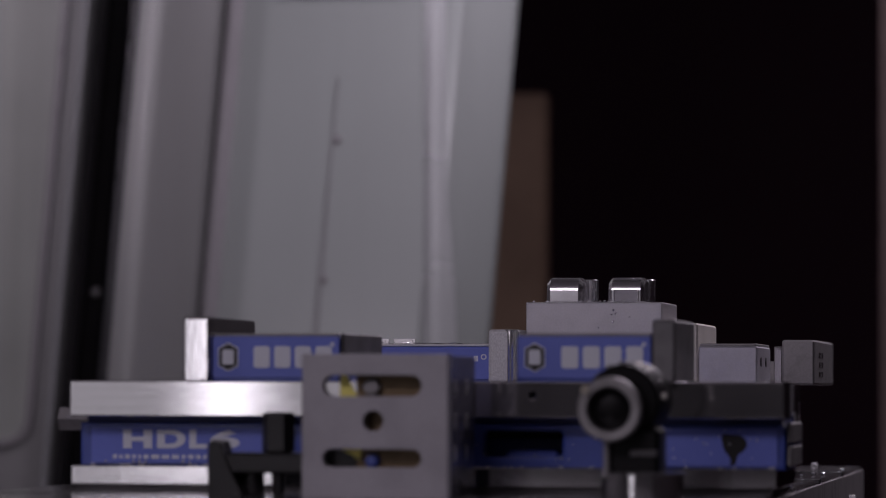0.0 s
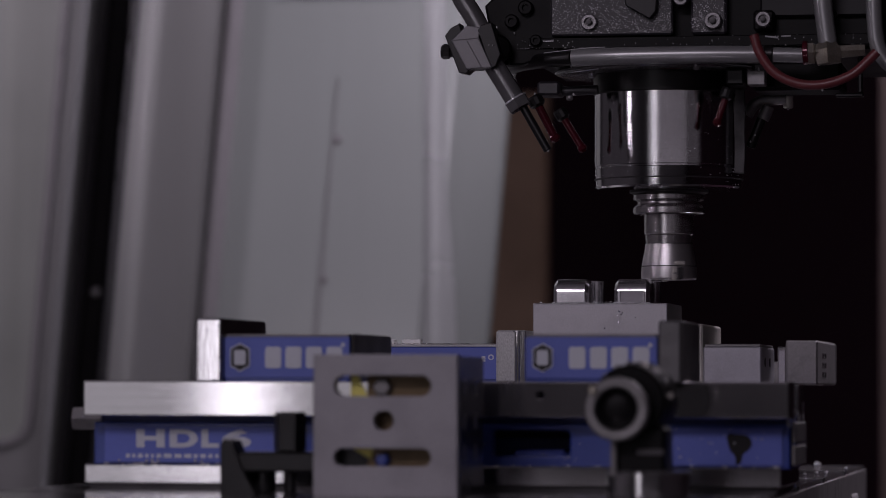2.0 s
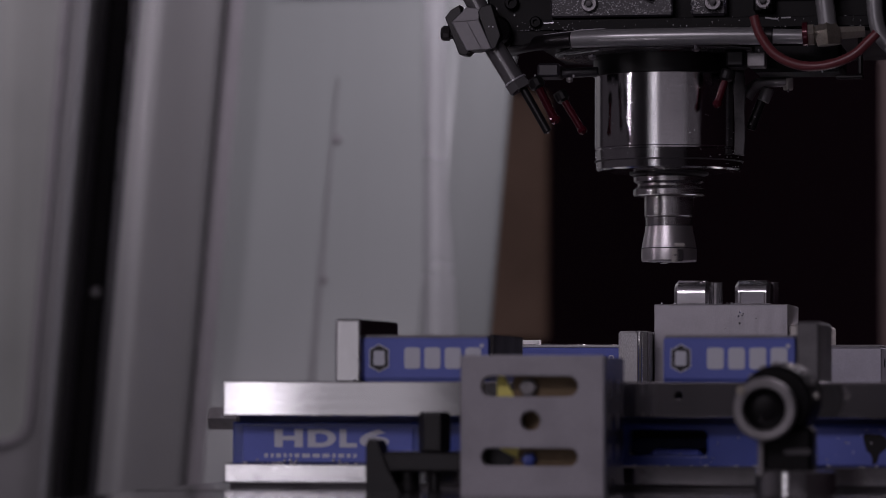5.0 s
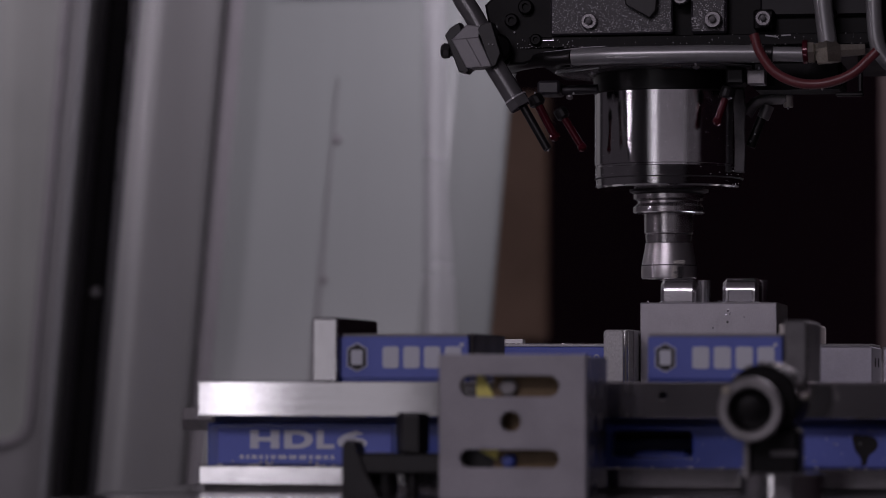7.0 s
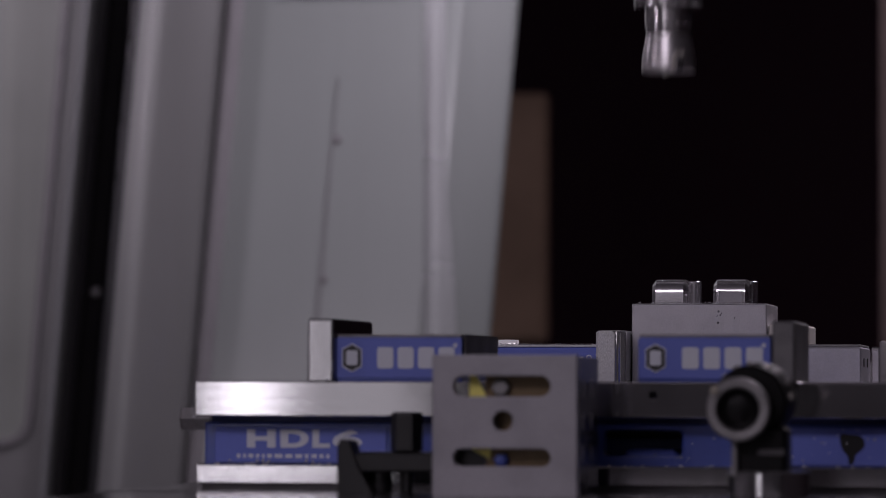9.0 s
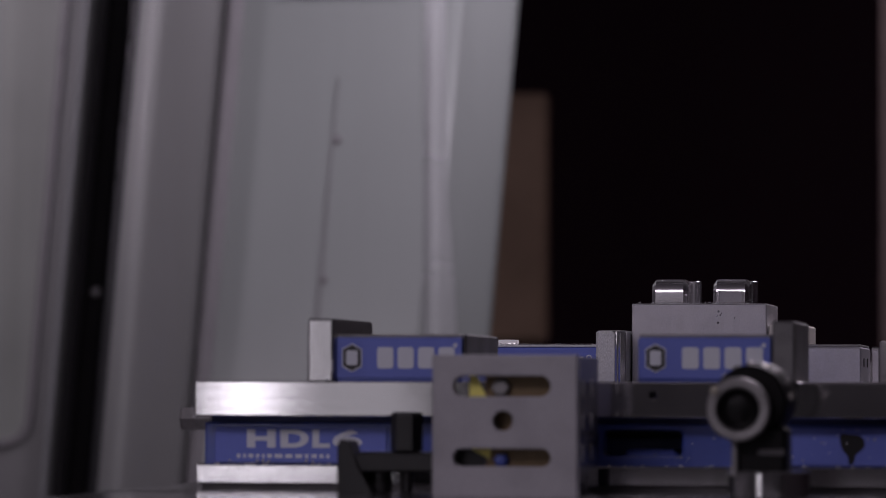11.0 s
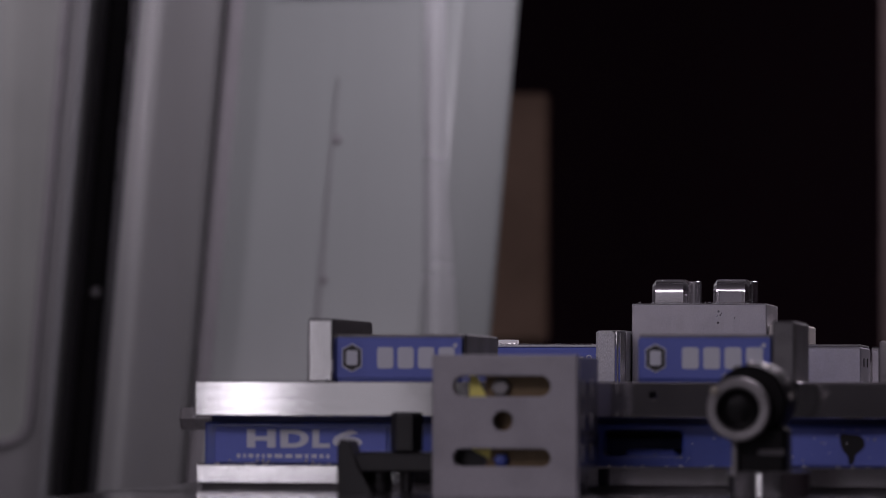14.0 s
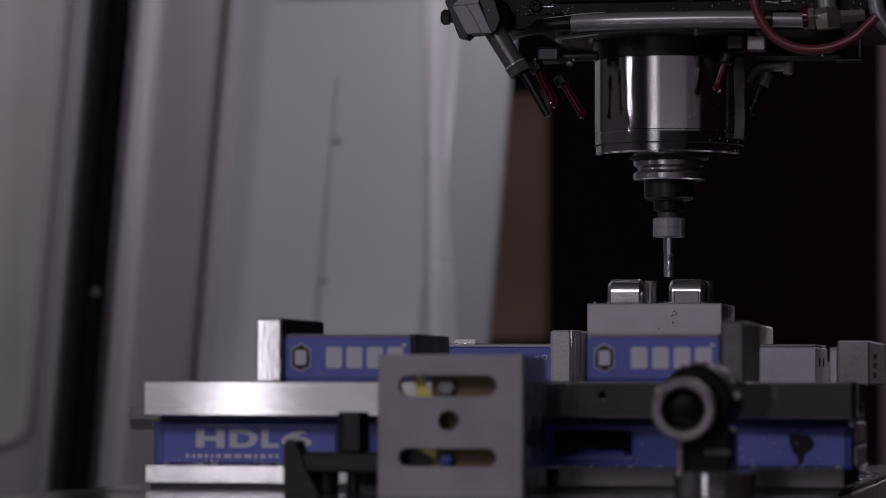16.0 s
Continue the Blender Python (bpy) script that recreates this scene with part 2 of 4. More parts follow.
def stadium(x0, x1, z0, z1, r, n=6):
    """A rounded rectangle in x and z."""
    out = []
    for cx, cz, start in ((x1 - r, z1 - r, 0), (x0 + r, z1 - r, 90), (x0 + r, z0 + r, 180), (x1 - r, z0 + r, 270)):
        for k in range(n + 1):
            a = radians(start + 90 * k / n)
            out.append((cx + r * math.cos(a), cz + r * math.sin(a)))
    return out


def quad(x0, x1, z0, z1):
    return [(x0, z0), (x1, z0), (x1, z1), (x0, z1)]


def glyph(character, x0, x1, z0, z1, y, depth=0.0002):
    """One heavy printed character that fills the given box."""
    data = bpy.data.curves.new("tmp", "FONT")
    data.body, data.size, data.extrude, data.offset = character, 1.0, 0.01, 0.05
    bm = from_curve(data)
    lo = [min(v.co[k] for v in bm.verts) for k in range(2)]
    hi = [max(v.co[k] for v in bm.verts) for k in range(2)]
    for v in bm.verts:
        u, w = (v.co.x - lo[0]) / (hi[0] - lo[0]), (v.co.y - lo[1]) / (hi[1] - lo[1])
        v.co = (x0 + u * (x1 - x0), y - v.co.z / 0.01 * depth, z0 + w * (z1 - z0))
    return bm


# ---- the enclosure ----
LEAN = 0.085


def lean(bm):
    for v in bm.verts:
        v.co.x += LEAN * (v.co.z - 0.25)
    return bm


def structure(name, bm, mat, label, angle=20):
    return tagged(part(name, bm, mat, angle=angle), label, kind="structure")


def enclosure():
    structure("floor", box(-3, 3.5, -4.5, 4.7, -1.0, -0.9, 0), SHOP, "dark oily workshop floor under the machine")
    structure("wall_west", box(-3.1, -3.0, -4.5, 4.7, -0.9, 2.4, 0), SHOP, "plain dark workshop wall")
    structure("wall_east", box(3.5, 3.6, -4.5, 4.7, -0.9, 2.4, 0), VOID, "plain workshop wall, near-black to keep that side dark")
    structure("wall_south", box(-3, 3.5, -4.6, -4.5, -0.9, 2.4, 0), SHOP, "plain dark workshop wall")
    structure("wall_north", box(-3, 3.5, 4.7, 4.8, -0.9, 2.4, 0), VOID, "back wall of the machine, near-black for its unlit depth")
    structure("ceiling", box(-3.1, 3.6, -4.6, 4.8, 2.4, 2.5, 0), SHOP, "plain dark ceiling")
    # sheet door: two flat leaves with a raised fold between them
    a, b, c, d = -0.3734, -0.1015, -0.0793, -0.0160
    outline = [(a, 2.0), (b, 2.0), (c, 2.0), (d - 0.004, 2.028), (d, 2.034), (d, 2.06), (a, 2.06)]
    bm = bmesh.new()
    low = [bm.verts.new((x, y, -0.30)) for x, y in outline]
    top = [bm.verts.new((x, y, 0.592)) for x, y in outline]
    for k in range(len(outline)):
        j = (k + 1) % len(outline)
        bm.faces.new((low[k], low[j], top[j], top[k]))
    bm.faces.new(low[::-1])
    bm.faces.new(top)
    bmesh.ops.bevel(bm, geom=bm.edges[:], offset=0.003, segments=2, affect="EDGES")
    door = structure("wall_panel", lean(bm), SHEET, "grey painted sheet-metal inner panel with a raised fold", 70)
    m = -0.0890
    part("fold", rod((m, 2.0262, -0.29), (m, 2.0262, 0.578), 0.030, 96), FOLD, door, "rounded fold, its bright reflection put into the colour", 40)
    s = -0.2353
    seam = box(s - 0.007, s + 0.007, 1.9985, 2.001, -0.25, 0.478, 0.0004)
    for v in seam.verts:
        if v.co.z > 0.4:
            v.co.x = s + (v.co.x - s) * 0.15
    part("seam", lean(seam), SEAM, door, "dull grey seam that tapers off")
    for px, pz in ((-0.2172, 0.3965), (-0.2351, 0.2151)):
        part("rivet", lathe((px, 2.001, pz), (0, -1, 0), [(0.006, 0), (0.006, 0.002), (0.004, 0.003)], 16), DIM, door, "dark rivet")
    structure("trim", box(-0.2861, -0.0413, 1.992, 2.06, 0.582, 0.64, 0.006), SHEET, "grey sheet-metal lip over the panel")
    upper = structure("wall_upper", box(-0.3660, 0.0326, 2.03, 2.08, 0.594, 1.6, 0.004), SHEET, "grey sheet-metal wall above the panel")
    for px in (-0.25, -0.10):
        for sgn in (-1, 1):
            part("tool_peg", box(px + sgn * 0.0265 - 0.003, px + sgn * 0.0265 + 0.003, 1.985, 2.0305, 0.935, 0.9499, 0.0005), DULL, upper, "steel tool peg")
    # rounded pillar
    x0, x1 = -0.4885, -0.3704
    w = x1 - x0
    bow = ((0, 2.14), (0, 1.9262), (0.004, 1.9248), (0.10, 1.9241), (0.17, 1.9240), (0.24, 1.9247), (0.31, 1.9270), (0.45, 1.933), (0.60, 1.9405), (0.70, 1.9465), (0.81, 1.9540), (0.81, 2.14))
    prof = [(x0 + u * w, y) for u, y in bow]
    bm = bmesh.new()
    low = [bm.verts.new((x, y, -0.6)) for x, y in prof]
    top = [bm.verts.new((x, y, 1.6)) for x, y in prof]
    for k in range(len(prof)):
        j = (k + 1) % len(prof)
        bm.faces.new((low[k], low[j], top[j], top[k]))
    bm.faces.new(low[::-1])
    bm.faces.new(top)
    col = structure("pillar", lean(bm), COLUMN, "rounded grey painted sheet-metal pillar", 40)
    # strip added to give the soft shade between pillar and panel
    part("seal", lean(box(-0.3990, -0.3690, 1.984, 2.035, -0.6, 1.6, 0.012)), GAP_SHADE, col, "added strip, dark for the shade between pillar and panel")
    # black gap with its bolt, then the window
    g0, g1 = -0.5649, -0.5235
    gap = structure("gasket_strip", lean(box(g0, g1, 2.0, 2.08, -0.6, 1.6, 0.003)), GASKET, "black rubber door seal between pillar and window")
    part("lip", lean(box(g0 - 0.002, -0.5560, 1.988, 1.9997, -0.6, 1.6, 0.003)), RUBBER, gap, "dark grey rubber lip")
    part("lip", lean(box(-0.5555, -0.5495, 1.985, 1.9997, -0.6, 1.6, 0.0028)), RUBBER, gap, "dark grey rubber lip")
    part("reveal", lean(box(g1 + 0.0003, -0.5015, 2.002, 2.08, -0.6, 1.6, 0.002)), REVEAL, gap, "dark glossy edge beside the pillar")
    part("bolt", lathe((-0.5380, 1.9980, 0.1996), (0, -1, 0), [(0.007, 0), (0.007, 0.003), (0.003, 0.005)], 16), DIM, gap, "bright bolt head")
    w0, w1 = -1.6, -0.5675
    hole = stadium(w0 + 0.05, -0.5985, 0.0013, 1.45, 0.03)
    win = structure("window_1", lean(plate(quad(w0, w1, -0.6, 1.6), [hole], 1.965, 1.995, 0.004)), FRAME, "dull grey window frame with rounded corners")
    part("gasket", lean(plate(stadium(w0 + 0.045, -0.5945, -0.0017, 1.455, 0.033), [stadium(w0 + 0.056, -0.6037, 0.0064, 1.44, 0.027)], 1.960, 1.9645, 0.001)), DIM, win, "worn grey window gasket")
    part("pane", lean(box(w0 + 0.03, -0.5838, 1.998, 2.006, -0.13, 1.5, 0)), PANE, win, "scratched greenish window pane")
    part("bead", lean(box(-0.5735, -0.5655, 1.953, 1.9645, -0.6, 1.6, 0.003)), BEAD, win, "light metal bead")
    # brown sheet behind, and a dark post
    structure("backdrop_panel", box(-0.52, -0.2890, 4.30, 4.33, 0.165, 0.6404, 0.006), BROWN, "brown rusty sheet behind the panel")
    structure("post", box(0.4623, 0.5255, 2.3, 2.36, -0.9, 2.4, 0.004), UMBER, "dark brown post at the back")
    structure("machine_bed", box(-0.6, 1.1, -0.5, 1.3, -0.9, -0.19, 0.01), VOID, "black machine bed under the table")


enclosure()
CARRIED = []


def carried(*args, **named):
    ob = thing(*args, **named)
    CARRIED.append(ob)
    return ob


# ---- table and vises ----
def table():
    t = carried("machine_table", (0.25, 0.4, -0.19), "oily steel machine table that carries the vises", "table")
    part("slab", box(-0.045, 0.522, -0.40, 1.0, -0.19, -0.0005, 0.002), TABLE, t)
    for k in range(4):
        y = -0.085 + 0.27 * k
        part("slot", box(-0.0455, 0.5225, y - 0.008, y + 0.008, -0.004, -0.0002, 0), BLACK, t, "dark T-slot")
    part("end_face", box(0.5223, 0.5240, -0.39, 0.998, -0.17, -0.004, 0.0005), DULL, t, "streaked steel end face")
    for y in (-0.02, 0.13, 0.29, 0.45, 0.62, 0.80):
        part("bolt", lathe((0.5238, y, -0.03), (1, 0, 0), [(0.007, 0), (0.007, 0.005), (0.004, 0.006)], 12), DULL, t, "bolt head")


def litter():
    rng = random.Random(21)
    w = carried("swarf", (0.49, 0.5, -0.0002), "scattered bright chips and coolant drops on the table", "swarf", kind="stuff")
    bm = bmesh.new()
    for k in range(50):
        c = Vector((rng.uniform(0.475, 0.5205), rng.uniform(0.17, 0.98), 0.0004))
        q = rng.uniform(0.0003, 0.0009)
        vs = [bm.verts.new(c + q * Vector((rng.uniform(-1.6, 1.6), rng.uniform(-1, 1), rng.uniform(-0.3, 1.2)))) for i in range(4)]
        for a, b, d in ((0, 1, 2), (0, 3, 1), (1, 3, 2), (2, 3, 0)):
            bm.faces.new((vs[a], vs[b], vs[d]))
    part("chips", bm, BOSS, w, "bright metal chips")
    bm = bmesh.new()
    for px, py, r in ((0.4805, 0.935, 0.0032), (0.512, 0.62, 0.0018), (0.505, 0.60, 0.0020), (0.498, 0.56, 0.0016), (0.5175, 0.80, 0.0016), (0.500, 0.40, 0.0018)):
        ball = bmesh.ops.create_icosphere(bm, subdivisions=2, radius=r)["verts"]
        bmesh.ops.scale(bm, verts=ball, vec=(1.1, 1.1, 0.7))
        bmesh.ops.translate(bm, verts=ball, vec=(px, py, r * 0.6))
    part("drops", bm, WET, w, "beads of coolant", 60)


def label_on(jaw, x0, x1, z0, z1, y, full=True):
    """The printed sticker of a jaw: badge, four heavy strokes and a ring, all plain shapes."""
    sticker = part("sticker", plate(stadium(x0, x1, z0, z1, 0.001, 3), [], y - 0.0007, y, 0.0002), LABEL, jaw, "blue printed sticker")
    if not full:
        return
    w, h, zc = x1 - x0, z1 - z0, (z0 + z1) / 2
    bx = x0 + 0.128 * w
    hexa = [(bx - 0.0068, zc - 0.006), (bx, zc - 0.0098), (bx + 0.0068, zc - 0.006), (bx + 0.0068, zc + 0.006), (bx, zc + 0.0098), (bx - 0.0068, zc + 0.006)]
    part("badge", plate([(bx + (x - bx) * 1.12, zc + (z - zc) * 1.1) for x, z in hexa], [], y - 0.0011, y - 0.0007), PRINT, jaw, "grey badge rim")
    part("badge", plate(hexa, [], y - 0.0015, y - 0.0011), BADGE, jaw, "black six-sided badge")
    part("badge_mark", plate(stadium(bx - 0.0043, bx + 0.0043, zc - 0.0055, zc + 0.0055, 0.0012, 3), [], y - 0.0019, y - 0.0015), PRINT, jaw, "pale mark on the badge")
    for k in range(4):
        a = x0 + w * (0.33 + 0.163 * k)
        part("mark", plate(stadium(a, a + w * 0.128, zc - 0.0080, zc + 0.0080, 0.0022, 3), [], y - 0.0012, y - 0.0007), PRINT, jaw, "heavy grey printed mark")
    part("ring_mark", plate(stadium(x1 - 0.0062, x1 - 0.003, z1 - 0.0072, z1 - 0.004, 0.0015, 3), [], y - 0.0011, y - 0.0007), PRINT, jaw)


def jaw_block(v, x0, x1, y0, y1, z1, mat=BLUE, top=None):
    j = part("jaw", box(x0, x1, y0, y1, 0.0795, z1, 0.0012), mat, v)
    part("jaw_top", box(x0 + 0.001, x1 - 0.001, y0 + 0.001, y1 - 0.001, z1, z1 + 0.0022, 0.0005), top or DULL, j, "bare steel top of the jaw")
    return j


def jaw_plate(v, x0, x1, y0, y1, z1, mat, label="bright steel jaw plate", edge=0.0016):
    p = part("jaw_plate", box(x0, x1, y0, y1, 0.0797, z1, edge), mat, v, label)
    return p


def vise(y, x0, x1, label, near):
    v = carried("machine_vise", ((x0 + x1) / 2, y + 0.076, 0), label, "vise", "vises on the machine table")
    part("base", box(x0 + 0.0005, x1 - 0.004, y - 0.002, y + 0.154, 0.0034, 0.0182, 0.0012), BASESTEEL, v, "ground steel base")
    part("plinth", box(x0 + 0.004, x1 - 0.008, y + 0.003, y + 0.150, -0.0005, 0.0036, 0), DARKST, v, "dark recessed foot")
    if near:
        # blue casting with a long window through its side
        part("body", plate(quad(x0 + 0.002, x1 - 0.002, 0.0180, 0.0478), [stadium(0.3056, 0.3676, 0.0238, 0.0462, 0.0055)], y + 0.026, y + 0.046, 0.0016), BLUE, v, "blue enamelled casting")
        part("body", box(x0 + 0.002, x1 - 0.002, y + 0.10, y + 0.14, 0.016, 0.0515, 0.001), BLUE, v, "blue enamelled casting")
        part("rib", box(0.3200, 0.3600, y + 0.0465, y + 0.098, 0.018, 0.0300, 0.003), LABEL, v, "blue floor inside the casting")
    else:
        part("body", box(x0 + 0.002, x1 - 0.002, y + 0.026, y + 0.14, 0.016, 0.0515, 0.001), BLUE, v, "blue enamelled casting")
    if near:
        part("recess", box(x0 + 0.004, x1 - 0.004, y + 0.034, y + 0.099, 0.0480, 0.0551, 0), NAVY, v, "groove under the rail, shade put into its blue")
    else:
        part("recess", box(x0 + 0.004, x1 - 0.004, y + 0.030, y + 0.136, 0.0516, 0.0535, 0), DARKST, v)
    holes = []
    if near:
        hx, hz = 0.3475, 0.0707
        holes = [stadium(hx - 0.0036, hx + 0.0036, hz - 0.0036, hz + 0.0036, 0.0035)]
    part("bed_rail", plate(quad(x0, x1, 0.0552, 0.0797 if near else 0.079), holes, y, y + 0.05, 0.001), STEEL, v, "bright ground steel rail")
    part("bed_rail", box(x0, x1, y + 0.102, y + 0.152, 0.0535, 0.079, 0.001), STEEL, v, "bright ground steel rail")
    sx = x0 - 0.030
    part("screw", lathe((sx, y + 0.076, 0.0515), (1, 0, 0), [(0.0085, 0), (0.010, 0.0015), (0.010, 0.024), (0.007, 0.0245), (0.007, 0.05)], 6), DULL, v, "oily six-sided steel screw end")
    part("screw", rod((x0 + 0.02, y + 0.076, 0.0475), (x1 - 0.02, y + 0.076, 0.0475), 0.009), DARKST, v, "dark vise screw")
    return v


def near_vise():
    v = vise(0.0, 0.0, 0.53, "blue double-station machine vise with bright ground rails", True)
    # printed side plates
    part("side_plate", plate(stadium(0.0095, 0.1412, 0.0195, 0.0460, 0.001, 3), [], 0.0242, 0.026, 0.0003), LABEL, v, "blue side plate with grey lettering")
    for ch, a, b in (("H", 0.0339, 0.0561), ("D", 0.0600, 0.0818), ("L", 0.0848, 0.0983), ("6", 0.1004, 0.1233)):
        part("letter", glyph(ch, a, b, 0.0302, 0.0441, 0.0240), PRINT, v, "grey printed character")
    rng = random.Random(4)
    x = 0.0261
    while x < 0.098:
        w = rng.uniform(0.0016, 0.0065)
        part("fine_print", plate(quad(x, x + w, 0.0224, 0.0254), [], 0.0237, 0.0242), PRINT, v, "small unreadable print")
        x += w + 0.0022
    part("side_plate", plate(stadium(0.4330, 0.5236, 0.0195, 0.0466, 0.001, 3), [], 0.0242, 0.026, 0.0003), LABEL, v, "blue side plate with a black oil blot")
    blot = [(0.4830, 0.0395), (0.4838, 0.0424), (0.4856, 0.0430), (0.4900, 0.0423), (0.4955, 0.0421), (0.4995, 0.0404), (0.5016, 0.0370), (0.5014, 0.0335), (0.4992, 0.0305), (0.4960, 0.0284), (0.4945, 0.0262),
            (0.4941, 0.0232), (0.4924, 0.0200), (0.4893, 0.0200), (0.4899, 0.0236), (0.4886, 0.0268), (0.4856, 0.0300), (0.4840, 0.0345)]
    part("oil_blot", plate(blot, [], 0.0239, 0.0243), BLACK, v, "black oil blot running down")
    bm = bmesh.new()
    for k in range(70):
        r = rng.uniform(0.0003, 0.0011) if k % 5 else rng.uniform(0.001, 0.0018)
        c = Vector((rng.choice((rng.uniform(0.008, 0.15), rng.uniform(0.15, 0.52))), rng.uniform(0.004, 0.022), 0.0182))
        ball = bmesh.ops.create_icosphere(bm, subdivisions=2, radius=r)["verts"]
        bmesh.ops.scale(bm, verts=ball, vec=(rng.uniform(1, 1.8), 1, 0.55))
        bmesh.ops.translate(bm, verts=ball, vec=c)
    for k in range(40):
        ball = bmesh.ops.create_icosphere(bm, subdivisions=1, radius=rng.uniform(0.0002, 0.0007))["verts"]
        bmesh.ops.translate(bm, verts=ball, vec=(rng.uniform(0.30, 0.52), 0.0240, rng.uniform(0.018, 0.046)))
    tagged(part("coolant_film", bm, DROP, v, "beads of coolant", 60), kind="stuff")
    bm = bmesh.new()
    for px, pz, r in ((-0.0020, 0.0560, 0.0022), (-0.0045, 0.0535, 0.0016), (0.1030, 0.0815, 0.0014), (0.0205, 0.0205, 0.0012), (0.0420, 0.0200, 0.0016), (0.0465, 0.0202, 0.0018), (0.0510, 0.0200, 0.0015), (0.0800, 0.0203, 0.0016), (0.0850, 0.0200, 0.0012), (0.3460, 0.0268, 0.0011), (0.3655, 0.0245, 0.0012), (0.5040, 0.0390, 0.0010), (0.5090, 0.0385, 0.0012), (0.4700, 0.0360, 0.0010), (0.4560, 0.0230, 0.0010)):
        ball = bmesh.ops.create_icosphere(bm, subdivisions=2, radius=r * 0.8)["verts"]
        bmesh.ops.translate(bm, verts=ball, vec=(px, 0.0240 if pz < 0.05 else (-0.0095 if pz > 0.08 else 0.012), pz))
    tagged(part("coolant_drops", bm, WET, v, "clinging beads of coolant", 60), kind="stuff")
    # end face of the vise
    for z in (0.030, 0.047):
        part("end_plate", box(0.5302, 0.5335, 0.03, 0.128, z - 0.011, z + 0.004, 0.001), DULL, v, "steel end plate")
    for k in range(9):
        yy, top = rng.uniform(0.002, 0.15), rng.uniform(0.040, 0.078)
        part("drip", tube([(0.5302 + (0.0035 if 0.03 < yy < 0.128 and top < 0.051 else 0), yy + rng.uniform(-0.002, 0.002) * j, top - 0.012 * j) for j in range(3)], rng.uniform(0.0004, 0.0009), 8, 4), WET, v, "run of coolant")
    j = jaw_block(v, 0.1079, 0.2040, 0.0, 0.148, 0.1136)
    label_on(j, 0.1082, 0.2036, 0.0834, 0.1132, -0.0002)
    jaw_plate(v, 0.0880, 0.1076, -0.009, 0.142, 0.1276, JAW)
    part("jaw_cap", box(0.2042, 0.2072, 0.004, 0.147, 0.090, 0.1160, 0.001), DARKST, j, "dark jaw face")
    j = jaw_block(v, 0.3362, 0.4345, 0.0, 0.148, 0.1136)
    label_on(j, 0.3370, 0.4339, 0.0834, 0.1132, -0.0002)
    jaw_plate(v, 0.4363, 0.4530, -0.009, 0.120, 0.1255, DIM, "dull oily steel jaw plate")


def far_vise():
    v = vise(0.36, -0.03, 0.497, "blue machine vise that clamps the workpiece", False)
    j = jaw_block(v, 0.115, 0.2562, 0.41, 0.56, 0.1108, BLUE, CAST)
    label_on(j, 0.117, 0.2555, 0.0835, 0.1100, 0.4096, False)
    part("ring_mark", plate(stadium(0.2404, 0.2453, 0.0996, 0.1044, 0.0022), [stadium(0.2414, 0.2443, 0.1006, 0.1034, 0.0014)], 0.4084, 0.4089), PRINT, j)
    part("mark", plate(quad(0.2346, 0.2380, 0.0982, 0.1029), [], 0.4084, 0.4089), PRINT, j)
    grainy = jaw_plate(v, 0.2565, 0.2820, 0.3507, 0.502, 0.1242, CAST, "grainy bare steel jaw plate", 0.0020)
    part("worn_edge", rod((0.2748, 0.3562, 0.0805), (0.2748, 0.3562, 0.1238), 0.0060, 64, 0.0002), JAW, grainy, "bright polished edge")
    part("relief", box(0.2774, 0.2818, 0.3502, 0.3512, 0.0800, 0.1236, 0.0004), JAW, grainy, "smooth ground relief")
    rng = random.Random(12)
    bm = bmesh.new()
    for k in range(300):
        c = Vector((rng.uniform(0.117, 0.2565), rng.uniform(0.4105, 0.4135), 0.1131 + rng.uniform(0, 0.0006)))
        q = rng.uniform(0.0003, 0.0009)
        vs = [bm.verts.new(c + q * Vector((rng.uniform(-2, 2), rng.uniform(-1, 1), rng.uniform(-0.4, 0.9)))) for i in range(4)]
        for a, b, d in ((0, 1, 2), (0, 3, 1), (1, 3, 2), (2, 3, 0)):
            bm.faces.new((vs[a], vs[b], vs[d]))
    tagged(part("swarf", bm, BOSS, j, "fine bright swarf along the edge"), kind="stuff")
    jaw_plate(v, 0.3978, 0.4265, 0.386, 0.535, 0.1300, PALE, "pale bare steel jaw plate")
    j = jaw_block(v, 0.4279, 0.4764, 0.377, 0.500, 0.1108, ALU_JAW)
    for y in (0.41, 0.455):
        part("bolt_hole", lathe((0.4762, y, 0.098), (1, 0, 0), [(0.004, 0), (0.004, 0.0008), (0.002, 0.0009)], 12), BLACK, j, "dark bolt hole")


def back_vise():
    v = vise(0.56, -0.055, 0.470, "steel machine vise at the back of the table", False)
    j = part("jaw", box(0.4802, 0.5083, 0.572, 0.80, 0.0793, 0.1185, 0.0015), DULL, v, "bare steel end jaw")
    for k in range(2):
        for z in (0.086, 0.0945, 0.103):
            part("mark", box(0.5082, 0.5088, 0.625 + 0.028 * k, 0.640 + 0.028 * k, z, z + 0.005, 0.0002), JAW, j, "raised mark")
    part("jaw_foot", box(0.440, 0.4803, 0.60, 0.69, 0.0792, 0.100, 0.001), DULL, v)
    part("jaw_plate", box(0.4725, 0.4798, 0.578, 0.70, 0.0795, 0.1131, 0.001), JAW, v, "bright jaw plate")


